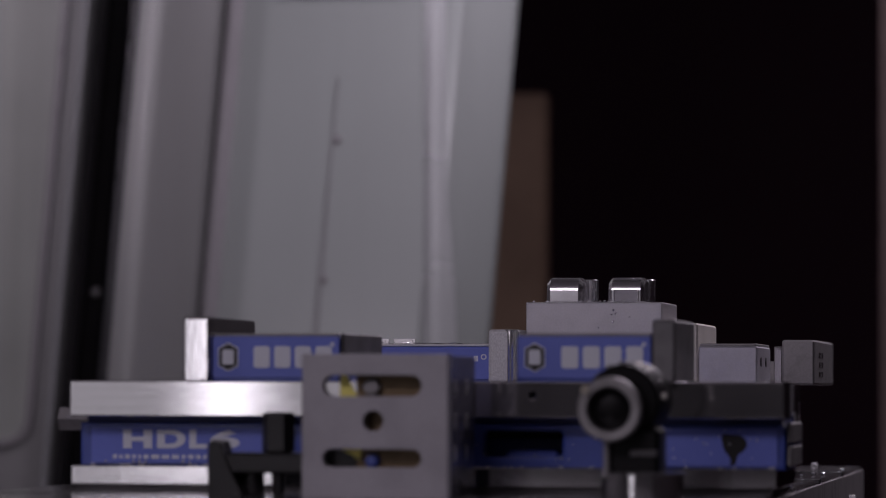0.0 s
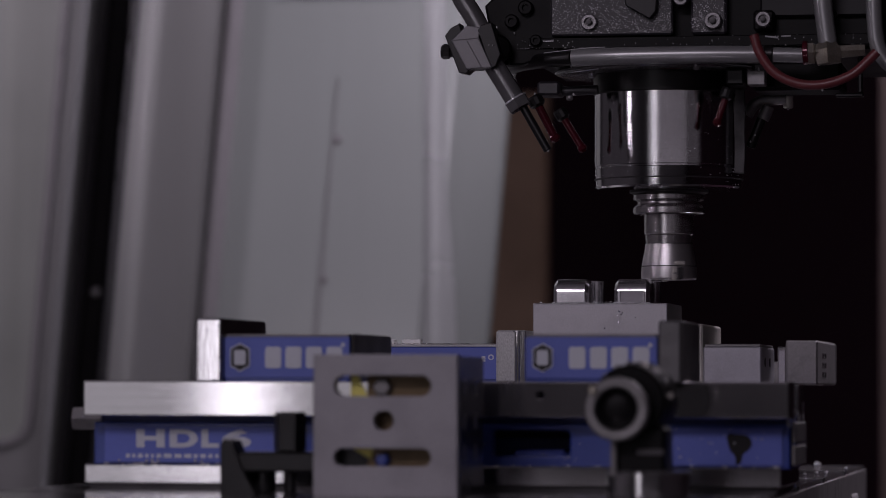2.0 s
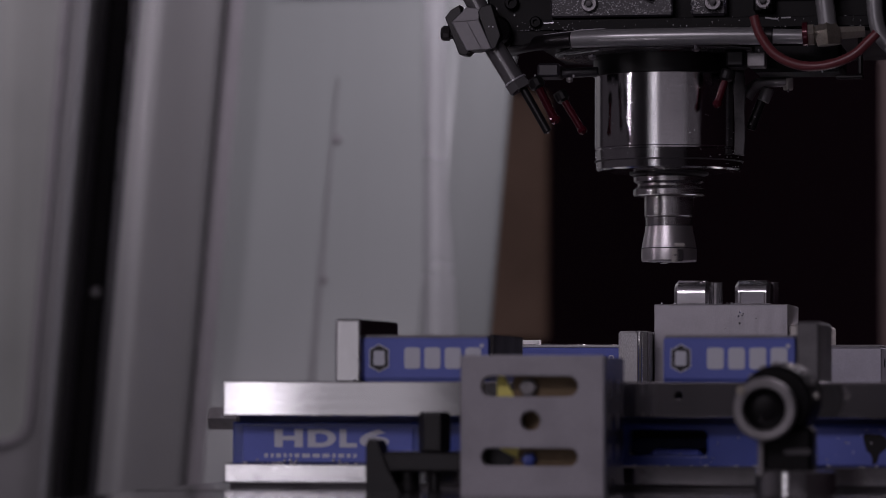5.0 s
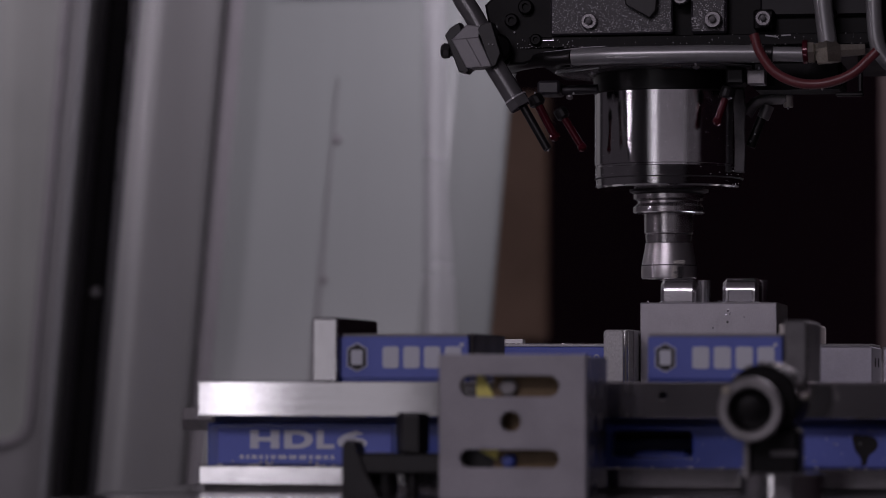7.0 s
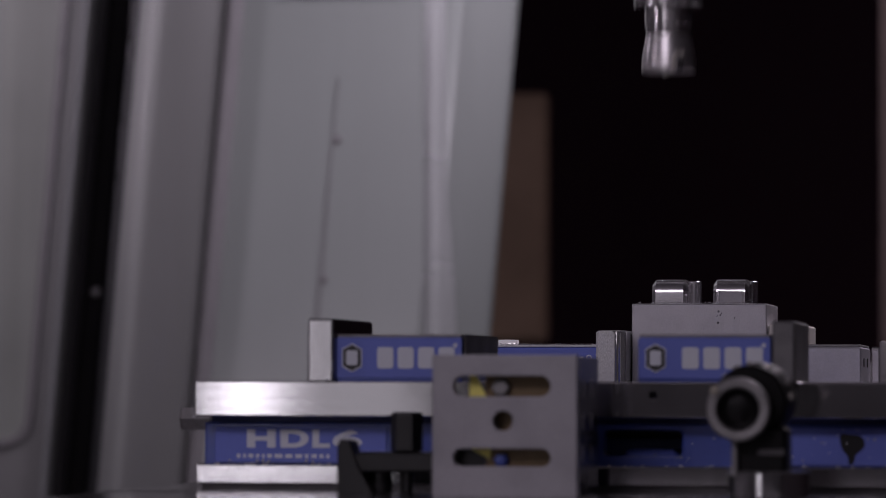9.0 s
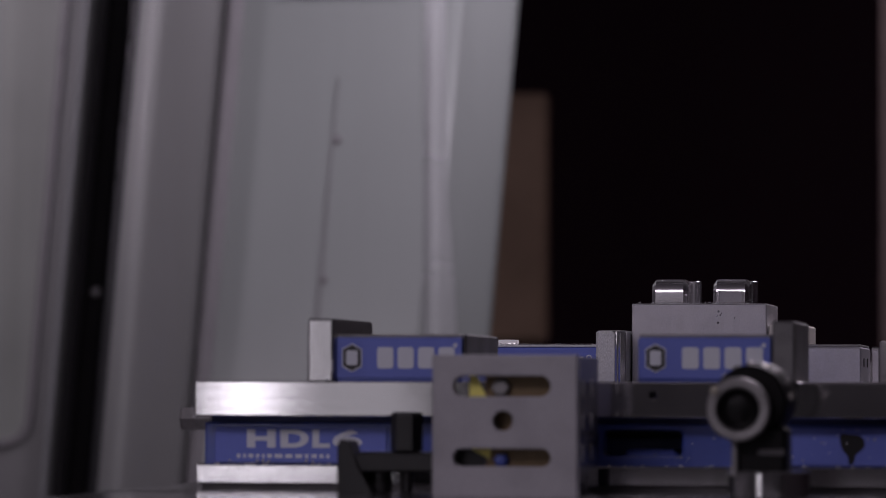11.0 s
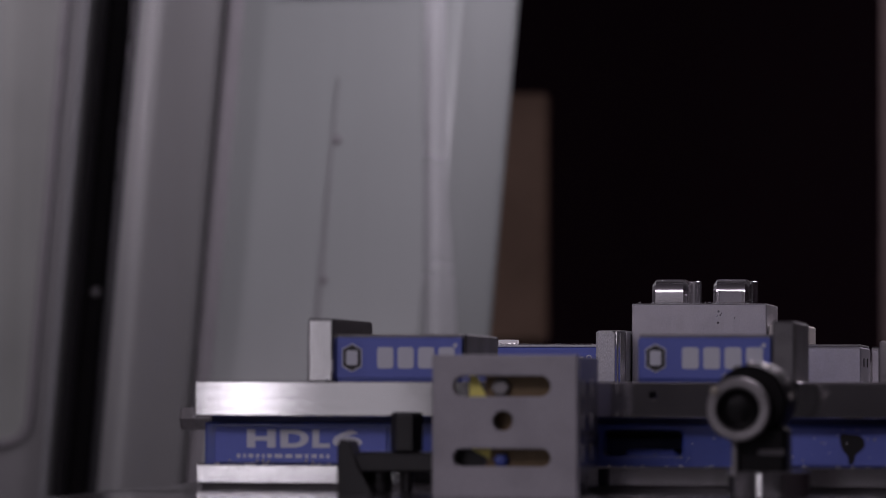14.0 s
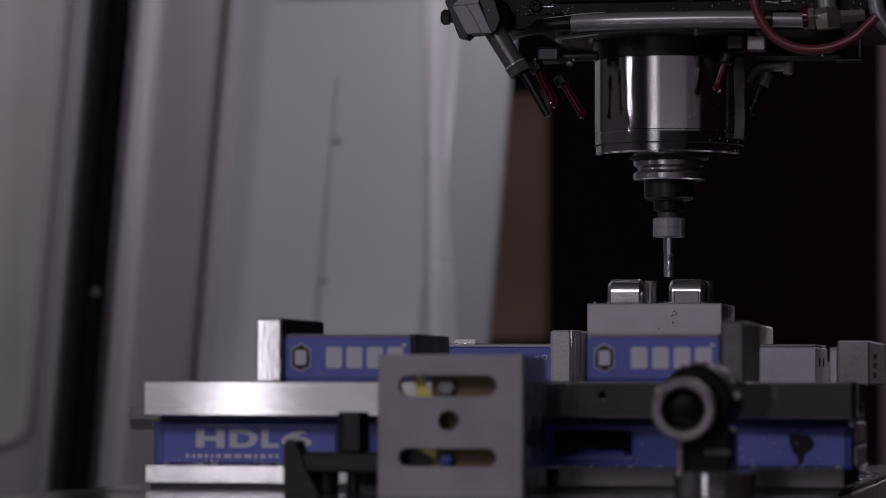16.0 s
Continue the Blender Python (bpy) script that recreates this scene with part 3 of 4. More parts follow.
def workpiece():
    w = carried("workpiece", (0.34, 0.436, 0.0792), "milled aluminium block with two rounded bosses clamped in a vise", "workpiece")
    part("block", box(0.2831, 0.3970, 0.382, 0.490, 0.0792, 0.1474, 0.0007), ALU, w)
    part("top_edge", box(0.2836, 0.3965, 0.3814, 0.3822, 0.1465, 0.1472, 0.0002), BOSS, w, "bright burr along the edge")
    z = 0.1472
    t = 0.1684
    h = t - z
    for n in range(2):
        x0 = (0.2988, 0.3507)[n]
        x1 = (0.3288, 0.3810)[n]
        x2 = (0.3360, 0.3844)[n]
        # front boss: rounded over its top and front
        arc = [radians(90 * k / 8) for k in range(9)]
        prof = [(0.3915, z), (0.3915, z + 0.42 * h)] + [(0.4045 - 0.013 * math.cos(a), z + h * (0.42 + 0.58 * math.sin(a))) for a in arc[1:]]
        prof += [(0.424, t)] + [(0.424 + 0.007 * math.sin(a), t - 0.4 * h * (1 - math.cos(a))) for a in arc[2::2]] + [(0.431, z)]
        bm = bmesh.new()
        e = 0.0032
        rows = []
        for x, s in ((x0, 0.84), (x0 + e, 1), (x1 - e, 1), (x1, 0.84)):
            rows.append([bm.verts.new((x, 0.411 + (yy - 0.411) * s, z + (zz - z) * s)) for yy, zz in prof])
        for r, q in zip(rows, rows[1:]):
            for k in range(len(prof)):
                j = (k + 1) % len(prof)
                bm.faces.new((r[k], r[j], q[j], q[k]))
        bm.faces.new(rows[0][::-1])
        bm.faces.new(rows[-1])
        boss = part("boss", bm, BOSS, w, "bright rounded boss", 25)
        r = 0.0075
        part("pin", lathe((x2 - r, 0.443, z), (0, 0, 1), [(r, 0), (r, h * 0.94), (r - 0.0008, h * 0.97)], 24), BOSS, w, "upright turned boss")
        if n:
            part("web", plate(quad(x0 + 0.0055, x1 - 0.0055, z, z + 0.50 * h), [], 0.3895, 0.392, 0.0003), BLOCK, boss, "flat milled pad")
            for x in (x0 + 0.0045, x1 - 0.0055):
                part("edge", box(x, x + 0.0011, 0.3885, 0.392, z, z + 0.52 * h, 0.0002), BOSS, boss, "bright edge")
        part("burr", box(x0 - 0.0005, x1 + 0.001, 0.388, 0.392, z, z + 0.0012, 0.0003), BOSS, boss, "bright burr")
    bm = bmesh.new()
    for dx, dz, r in ((0.0165, 0.0615, 0.0010), (0.0180, 0.0585, 0.0007), (0.0150, 0.0580, 0.0009), (0.0190, 0.0600, 0.0006), (0.0160, 0.0520, 0.0010), (0.004, 0.0470, 0.0006), (0.030, 0.056, 0.0005)):
        ball = bmesh.ops.create_icosphere(bm, subdivisions=2, radius=r)["verts"]
        bmesh.ops.scale(bm, verts=ball, vec=(1, 0.5, 1.1))
        bmesh.ops.translate(bm, verts=ball, vec=(0.34 + dx, 0.3818, 0.0792 + dz))
    tagged(part("coolant_film", bm, CHROME, w, "clinging coolant beads", 60), kind="stuff")
    rng = random.Random(7)
    for k in range(9):
        part("chip", box(*[c for p, d in ((rng.uniform(0.285, 0.395), 0.0012), (rng.uniform(0.383, 0.388), 0.0012), (0.1483, 0.0009)) for c in (p - d * rng.uniform(0.2, 0.9), p + d * rng.uniform(0.2, 0.9))], 0), BOSS, w, "tiny metal chip")


def clutter():
    for a, b in ((0.1419, 0.1489), (0.1558, 0.1722)):
        w = carried("parallel", ((a + b) / 2, 0.466, 0.1131), "small bright white spacer lying on a vise jaw", "spacer", group="spacers on the jaw")
        part("bar", box(a, b, 0.46, 0.472, 0.1131, 0.1179, 0.0006), WHITE, w)
    w = carried("shim", (0.1950, 0.49, 0.1131), "thin dark steel shim lying on a vise jaw", "shim")
    part("strip", plate([(0.1694, 0.1131), (0.2254, 0.1131), (0.2254, 0.1136), (0.1694, 0.1150)], [], 0.48, 0.50), DARKST, w)


# ---- things before the near vise ----
def slotted_block():
    x0, x1, y0, y1, z1 = 0.2095, 0.3112, -0.150, -0.036, 0.0985
    b = carried("fixture_block", ((x0 + x1) / 2, (y0 + y1) / 2, 0), "grey machined fixture block with two slots and a hole", "fixture")
    s0, s1 = 0.2231, 0.2937
    slots = [stadium(s0, s1, 0.0691, 0.0851, 0.0078), stadium(s0, s1, 0.0199, 0.0339, 0.0068)]
    hx, hz = 0.2592, 0.0527
    slots.append(stadium(hx - 0.0078, hx + 0.0078, hz - 0.0078, hz + 0.0078, 0.0077))
    front = part("front_wall", plate(quad(x0, x1, 0.0, z1), slots, y0, y0 + 0.012, 0.0008), BLOCK, b, "grey front wall with slots")
    part("floor_plate", box(x0, x1 - 0.0125, y0 + 0.0123, y1, 0.0, 0.010, 0.0005), BLOCK, b)
    part("top_plate", box(x0, x1 - 0.0125, y0 + 0.0123, y1, z1 - 0.011, z1 - 0.0004, 0.0005), BLOCK, b)
    side = part("side_wall", box(x1 - 0.012, x1, y0 + 0.0123, y1, 0.0, z1 - 0.0004, 0.0008), SIDE, b, "side wall, shade and blue reflection put into its colour")
    for y in (-0.118, -0.072):
        for z in (0.030, 0.052, 0.076):
            part("bore", lathe((x1 - 0.0002, y, z), (1, 0, 0), [(0.006, 0), (0.006, 0.0006), (0.0035, 0.0007)], 16), DULL, side, "worn bore rim")
    part("core", box(s0 + 0.021, x1 - 0.0125, y0 + 0.0165, y0 + 0.040, 0.0102, z1 - 0.0112, 0.001), TAN, b, "oily brown inner wall")
    part("tag", plate([(s0 + 0.010, 0.0682), (s0 + 0.023, 0.0682), (s0 + 0.014, 0.0863), (s0 + 0.010, 0.0863)], [], y0 + 0.0135, y0 + 0.0150), YELLOW, b, "yellow tag inside")
    part("tag", plate([(s0 + 0.005, 0.0365), (s0 + 0.0262, 0.0365), (s0 + 0.0244, 0.0258), (s0 + 0.0222, 0.0268)], [], y0 + 0.0135, y0 + 0.0150), YELLOW, b, "yellow tag inside")
    part("shutter", box(s0 - 0.004, s0 + 0.0205, y0 + 0.0165, y0 + 0.020, 0.0102, 0.045, 0.0005), BLACK, b, "black plate inside")
    part("nut", lathe((s0 + 0.0325, y0 + 0.012, hz + 0.0235), (0, -1, 0), [(0.0068, -0.004), (0.0068, 0), (0.0055, 0.002), (0.003, 0.0022)], 6), DULL, b, "bright nut inside")
    part("nut", lathe((s0 + 0.033, y0 + 0.012, hz - 0.0275), (0, -1, 0), [(0.0055, -0.004), (0.0055, 0), (0.004, 0.002), (0.003, 0.0022)], 6), BLUE, b, "bright nut inside")


def strap_clamp():
    c = carried("strap_clamp", (0.19, -0.10, 0), "black oxide strap clamp with its stud and nut", "clamp")
    y = -0.115
    part("heel", plate([(0.1340, 0.0), (0.1338, 0.0343), (0.1358, 0.0379), (0.1415, 0.0367), (0.1474, 0.0200), (0.1581, 0.0)], [], y, y + 0.028, 0.0008), BLACK, c, "black stepped heel")
    part("arm", box(0.1450, 0.2030, y + 0.003, y + 0.027, 0.0153, 0.0297, 0.0015), BLACK, c, "black clamp arm")
    part("stud", rod((0.1812, -0.1, 0.0), (0.1812, -0.1, 0.045), 0.0045), BLACK, c, "threaded stud")
    part("nut", lathe((0.1811, -0.1, 0.0299), (0, 0, 1), [(0.0105, 0), (0.0118, 0.001), (0.0118, 0.026), (0.0105, 0.0285)], 6), BLACK, c, "tall black clamp nut")
    part("spacer", rod((0.1600, -0.09, 0.0), (0.1600, -0.09, 0.0185), 0.0085), BLACK, c)


def work_stop():
    cx, cz = 0.4279, 0.0617
    w = carried("work_stop", (cx, -0.16, 0), "black round work stop with a grey ring on a steel foot", "work stop")
    part("ring", lathe((cx, -0.170, cz), (0, -1, 0), [(0.0215, -0.004), (0.0222, 0.006), (0.0218, 0.011), (0.0205, 0.013), (0.0160, 0.0128), (0.0148, 0.011), (0.0146, -0.002)], 48), DULL, w, "grey satin ring")
    part("lens_cup", lathe((cx, -0.171, cz), (0, -1, 0), [(0.0145, -0.01), (0.0145, 0.006), (0.009, 0.003), (0.006, 0.004)], 40), PITCH, w, "black hollow face")
    part("barrel", lathe((cx + 0.006, -0.160, cz + 0.005), (0.08, 1, 0.05), [(0.0235, 0), (0.0255, 0.002), (0.0255, 0.014), (0.0235, 0.016), (0.0235, 0.018), (0.0255, 0.020), (0.0255, 0.048), (0.021, 0.052)], 40), PITCH, w, "black ribbed barrel")
    for k in range(7):
        a = radians(8 + 22 * k)
        part("screw", lathe((cx + 0.008 + 0.0256 * math.cos(a), -0.150 + 0.004 * (k % 2), cz + 0.0055 + 0.0256 * math.sin(a)), (math.cos(a), -0.3, math.sin(a)), [(0.0024, 0), (0.0024, 0.0015), (0.0012, 0.002)], 10), PALE if k % 3 == 0 else DULL, w, "small screw head")
    part("index_pin", rod((cx - 0.016, -0.182, cz + 0.013), (cx - 0.016, -0.186, cz + 0.013), 0.003), BRASS, w, "pale brass pin")
    part("body", box(cx - 0.004, cx + 0.032, -0.163, -0.12, 0.014, cz - 0.012, 0.003), PITCH, w, "black body")
    part("band", box(cx + 0.012, cx + 0.031, -0.1645, -0.1628, 0.0299, 0.0342, 0.0005), DARKST, w, "dark steel band")
    part("pin", rod((cx - 0.0035, -0.168, 0.015), (cx - 0.0035, -0.168, cz - 0.02), 0.0022), DULL, w, "steel pin")
    part("foot", lathe((cx + 0.018, -0.145, 0.0), (0, 0, 1), [(0.028, 0), (0.029, 0.001), (0.029, 0.0175), (0.0275, 0.019)], 48), STEEL, w, "round steel foot")


table()
litter()
near_vise()
far_vise()
back_vise()
workpiece()
clutter()
slotted_block()
strap_clamp()
work_stop()

# ---- spindle head, in its lowest place ----
AX, AY = 0.3892, 0.5
HEAD = Vector((AX, AY, 0.3475))


def head():
    h = thing("spindle_head", HEAD, "black spindle head with coolant pipes over the workpiece", "spindle head")
    x = AX
    part("housing", lathe((x, AY, 0.2465), (0, 0, 1), [(0.045, -0.001), (0.0608, 0.0004), (0.0625, 0.0020), (0.0638, 0.0175), (0.0630, 0.018), (0.0630, 0.0195), (0.0640, 0.020), (0.0640, 0.0990)], 72), CHROME, h, "polished round spindle nose")
    part("band", lathe((x, AY, 0.2465 + 0.0078), (0, 0, 1), [(0.0636, 0), (0.0640, 0.0006), (0.0644, 0.0012)], 72), DARKST, h, "dark ring line")
    part("nose_cap", lathe((x, AY, 0.2255 + 0.0175), (0, 0, 1), [(0.0195, -0.0004), (0.030, -0.0004), (0.034, 0.001), (0.034, 0.0075)], 48), DARKST, h, "dark spindle mouth")
    # black collar stands for the dark reflection at the top of the nose
    part("shroud", lathe((x, AY, 0.3280), (0, 0, 1), [(0.0645, 0), (0.0652, 0.001), (0.0652, 0.024)], 72), BLACK, h, "upper collar, a dark reflection put into its black")
    part("disc", lathe((x - 0.004, AY, 0.3456), (0, 0, 1), [(0.060, -0.001), (0.080, 0.0), (0.090, 0.003), (0.094, 0.007), (0.094, 0.011), (0.06, 0.012)], 72), PITCH, h, "black mounting disc")
    # paler ring that draws the highlight along the disc's lower edge
    part("disc_rim", lathe((x - 0.004, AY, 0.3452), (0, 0, 1), [(0.0880, -0.0004), (0.0935, 0.0012), (0.0945, 0.0024), (0.0938, 0.0034)], 96), PIPE, h, "disc rim, paler to stand for its edge highlight")
    # coolant ring: a bent pipe round the disc
    ring = [(0.2499, 0.5000, 0.3542), (0.2700, 0.4450, 0.3526), (0.2955, 0.4150, 0.3525), (0.3195, 0.4020, 0.3530), (0.3542, 0.3960, 0.3534), (0.3996, 0.3940, 0.3535), (0.4374, 0.3940, 0.3535), (0.4805, 0.3960, 0.3531)]
    part("ring_hose", tube(ring[:4], 0.0064), BLACK, h, "black hose end of the coolant pipe")
    part("coolant_ring", tube(ring[3:], 0.0074), GREY, h, "grey bent coolant pipe")
    part("guard", plate([(0.4495, 0.2600), (0.4562, 0.2593), (0.4572, 0.2750), (0.4566, 0.2960), (0.4574, 0.3120), (0.4560, 0.3290), (0.4500, 0.3296), (0.4490, 0.3100), (0.4497, 0.2850)], [], 0.468, 0.474, 0.0008), GUARD, h, "rough chip-crusted grey guard strip")
    part("coupling", rod((0.4767, 0.3960, 0.3532), (0.5159, 0.3980, 0.3523), 0.0062), GREY, h, "grey pipe coupling")
    part("tape", rod((0.4805, 0.3960, 0.3531), (0.4880, 0.3960, 0.3530), 0.0078), BLACK, h, "black clip")
    for px, pz2, r in ((0.2650, 0.3860, 0.006), (0.2858, 0.3694, 0.005), (0.2770, 0.3973, 0.0065), (0.2592, 0.3525, 0.0045), (0.5341, 0.3867, 0.006)):
        part("cap_screw", lathe((px, 0.4195, pz2), (0, -1, 0), [(r, 0), (r, 0.005), (r * 0.8, 0.0065), (r * 0.45, 0.0065), (r * 0.4, 0.004)], 20), PITCH, h, "black cap screw")
    # housing above
    zf = 0.3727
    part("casting", box(x - 0.125, x + 0.24, AY - 0.070, AY + 0.22, 0.3602, zf + 0.35, 0.004), PITCH, h, "black head casting")
    part("lower_plate", box(x - 0.110, x + 0.20, AY - 0.082, AY - 0.0705, zf - 0.010, zf - 0.001, 0.0005), PITCH, h)
    fy = AY - 0.086
    front = part("front_plate", box(0.2985, 0.4020, fy, fy + 0.015, zf, zf + 0.20, 0.0015), PLATE, h, "black front plate specked with chips")
    part("cover_plate", box(0.4172, 0.4472, fy + 0.003, fy + 0.0152, 0.3728, zf + 0.20, 0.002), PLATE, h, "black cover plate")
    part("bolt_pad", box(0.4695, 0.4871, fy + 0.0038, AY - 0.0695, 0.3750, 0.3925, 0.002), PITCH, h, "black pad under a bolt")
    part("rear_plate", box(0.4745, 0.5944, fy + 0.010, fy + 0.0155, 0.3868, zf + 0.20, 0.002), PAINT, h, "black side cover")
    for px, pz2, r in ((0.3317, 0.3839, 0.0072), (0.4362, 0.3838, 0.0076), (0.4783, 0.3842, 0.0070), (0.3772, 0.4033, 0.0066), (0.4091, 0.4032, 0.0066)):
        b = part("bolt", lathe((px, fy + 0.004, pz2), (0, -1, 0), [(r, 0), (r, 0.0065), (r * 0.85, 0.0085), (r * 0.55, 0.0085), (r * 0.5, 0.0055)], 24), BOLT, h, "oily steel socket bolt")
        part("socket", lathe((px, fy - 0.0046, pz2), (0, -1, 0), [(r * 0.42, 0), (r * 0.36, 0.001), (r * 0.2, 0.0012)], 6), DARKST, b)
    part("lug", plate([(0.3595, zf + 0.05), (0.3643, 0.3973), (0.3834, 0.3866), (0.3882, 0.3922), (0.3906, zf + 0.05)], [], fy - 0.008, fy - 0.001, 0.001), BLACK, h, "black lug")
    # specks of metal on the plates
    rng = random.Random(3)
    bm = bmesh.new()
    for k in range(2600):
        px, pz2 = rng.uniform(0.3004, 0.4466), zf + 0.002 + abs(rng.gauss(0, 0.022))
        if px > 0.4020 and px < 0.4172:
            continue
        s = 0.00018 + 0.00050 * rng.random() ** 4
        y = fy + (0.0029 if px > 0.4068 else -0.0001)
        turn, flat = rng.uniform(0, 6.3), rng.uniform(0.5, 1.0)
        vs = [bm.verts.new((px + s * math.cos(a + turn), y - 0.00015, pz2 + s * flat * math.sin(a + turn))) for a in (0, 1.1, 2.6, 3.7, 5.0)]
        tip = bm.verts.new((px + s * rng.uniform(-0.4, 0.4), y - 0.00015 - s * 0.6, pz2))
        for i in range(5):
            bm.faces.new((vs[i], vs[(i + 1) % 5], tip))
    tagged(part("chip_dust", bm, DROP, h, "bright metal specks"), kind="stuff")
    bm = bmesh.new()
    for k in range(90):
        a, hh = rng.uniform(-2.9, -0.3), rng.uniform(0.004, 0.088)
        s = rng.uniform(0.00012, 0.0004)
        c = Vector((x + 0.0641 * math.cos(a), AY + 0.0641 * math.sin(a), 0.2465 + hh))
        side, out = Vector((-math.sin(a), math.cos(a), 0)), Vector((math.cos(a), math.sin(a), 0))
        vs = [bm.verts.new(c + s * (math.cos(q) * side + math.sin(q) * Vector((0, 0, 1)))) for q in (0, 1.57, 3.14, 4.71)]
        tip = bm.verts.new(c + out * s * 0.7)
        for i in range(4):
            bm.faces.new((vs[i], vs[(i + 1) % 4], tip))
    for k in range(26):
        a, hh = rng.choice((rng.uniform(-3.0, -2.2), rng.uniform(-0.9, -0.1), rng.uniform(-0.7, -0.2))), rng.uniform(-0.001, 0.019)
        ball = bmesh.ops.create_icosphere(bm, subdivisions=1, radius=rng.uniform(0.0002, 0.0005))["verts"]
        bmesh.ops.translate(bm, verts=ball, vec=(x + 0.0638 * math.cos(a), AY + 0.0638 * math.sin(a), 0.2465 + hh))
    for k in range(40):
        ball = bmesh.ops.create_icosphere(bm, subdivisions=1, radius=rng.uniform(0.0002, 0.0006))["verts"]
        bmesh.ops.translate(bm, verts=ball, vec=(rng.uniform(x - 0.12, x + 0.19), fy + 0.0035, zf - rng.uniform(0.001, 0.011)))
    tagged(part("coolant_mist", bm, DROP, h, "small coolant droplets"), kind="stuff")
    # drops that hang from the pipes and edges
    bm = bmesh.new()
    for px, py, pz2, r in ((0.3339, 0.4150, 0.3400, 0.0016), (0.3167, 0.4250, 0.3240, 0.0014), (0.2826, 0.4330, 0.3255, 0.0013), (0.3171, 0.4080, 0.3462, 0.0012), (0.4230, 0.4000, 0.3452, 0.0019),
                           (0.4746, 0.4140, 0.3425, 0.0015), (0.4923, 0.4950, 0.3150, 0.0014), (0.5256, 0.4390, 0.3262, 0.0012), (0.2574, 0.3855, 0.3779, 0.0011), (0.2671, 0.4185, 0.3759, 0.0012),
                           (0.2507, 0.3855, 0.3632, 0.0009), (0.2540, 0.3855, 0.3629, 0.0009), (0.2613, 0.4185, 0.3554, 0.0010), (0.3020, 0.4580, 0.3070, 0.0011), (0.2990, 0.4000, 0.2745, 0.0011), (0.4390, 0.4270, 0.2985, 0.0010),
                           (0.4600, 0.4940, 0.2870, 0.0013), (0.4640, 0.4940, 0.2930, 0.0010)):
        ball = bmesh.ops.create_icosphere(bm, subdivisions=2, radius=r * 0.72)["verts"]
        for v in ball:
            v.co.z *= 1.5 if v.co.z > 0 else 1.1
        bmesh.ops.translate(bm, verts=ball, vec=(px, py, pz2))
    for k in range(70):
        px = rng.choice((rng.uniform(0.27, 0.34), rng.uniform(0.41, 0.58)))
        ball = bmesh.ops.create_icosphere(bm, subdivisions=1, radius=rng.uniform(0.0003, 0.0008))["verts"]
        bmesh.ops.translate(bm, verts=ball, vec=(px, fy + 0.0037, zf - rng.choice((0.0098, 0.0098, rng.uniform(0.001, 0.009)))))
    tagged(part("coolant_drops", bm, WET, h, "hanging drops of coolant", 60), kind="stuff")
    # pale rods modelled as highlights on the wet edges under the plates
    for p, q, r in (((0.2915, 0.4178, 0.3689), (0.3010, 0.4178, 0.3690), 0.0006), ((0.4795, 0.4178, 0.3705), (0.4905, 0.4178, 0.3690), 0.0008), ((0.4930, 0.4178, 0.3702), (0.5010, 0.4178, 0.3705), 0.0007), ((0.2600, 0.4185, 0.3840), (0.2640, 0.4185, 0.3900), 0.0005)):
        part("glint_rod", rod(p, q, r, 10, 0.0002), WET, h, "glint of coolant on an edge")
    part("glint_rod", tube([(0.2930, 0.4130, 0.3585), (0.3100, 0.4020, 0.3590), (0.3300, 0.3955, 0.3604), (0.3480, 0.3925, 0.3608)], 0.0004, 8), WET, h, "glint of coolant along the pipe")
    part("glint_rod", tube([(0.3100, 0.4250, 0.3424), (0.3200, 0.4180, 0.3428), (0.3400, 0.4100, 0.3444)], 0.0005, 8), WET, h, "glint of coolant under the disc")
    part("wet_ring", rod((0.2702, 0.4020, 0.3194), (0.2710, 0.4020, 0.3181), 0.0102, 24, 0.0003), WET, h, "wet bright ring")
    # left-hand pipe, valve block and nozzles
    part("feed_pipe", tube([(0.2156, 0.4050, 0.4328), (0.2230, 0.4050, 0.4077), (0.2342, 0.4050, 0.3893), (0.2458, 0.4050, 0.3676)], 0.0085), PIPE, h, "grey coolant feed pipe")
    for name, outline, y0, y1, mat, words in (
            ("valve_block", [(0.2321, 0.3440), (0.2441, 0.3448), (0.2315, 0.3677), (0.2200, 0.3670)], 0.384, 0.410, VALVE, "satin grey valve block"),
            ("valve_block", [(0.2451, 0.3447), (0.2523, 0.3451), (0.2416, 0.3686), (0.2325, 0.3677)], 0.384, 0.410, VALVE, "satin grey valve block"),
            ("valve_cap", [(0.2198, 0.3683), (0.2410, 0.3699), (0.2414, 0.3780), (0.2313, 0.3796)], 0.3885, 0.408, VALVE, "satin grey valve cap"),
            ("valve_plate", [(0.2250, 0.3416), (0.2303, 0.3406), (0.2341, 0.3439), (0.2244, 0.3812), (0.2176, 0.3775), (0.2133, 0.3718)], 0.389, 0.409, BLACK, "black valve plate"),
            ("valve_plate", [(0.2524, 0.3443), (0.2558, 0.3462), (0.2596, 0.3557), (0.2519, 0.3814), (0.2442, 0.3796), (0.2418, 0.3759)], 0.386, 0.412, BLACK, "black valve plate")):
        part(name, plate(outline, [], y0, y1, 0.0008), mat, h, words)
    part("knob", lathe((0.2138, 0.4000, 0.3594), (-1, 0, 0.05), [(0.0045, -0.006), (0.0045, -0.002), (0.0062, -0.001), (0.0066, 0.004), (0.005, 0.0062), (0.002, 0.0065)], 8), BLACK, h, "black knob")
    part("joint", lathe((0.2528, 0.4100, 0.3617), (0.3, -1, 0), [(0.0125, -0.012), (0.0125, 0.006), (0.010, 0.010), (0.004, 0.011)], 20), PITCH, h, "black swivel joint")
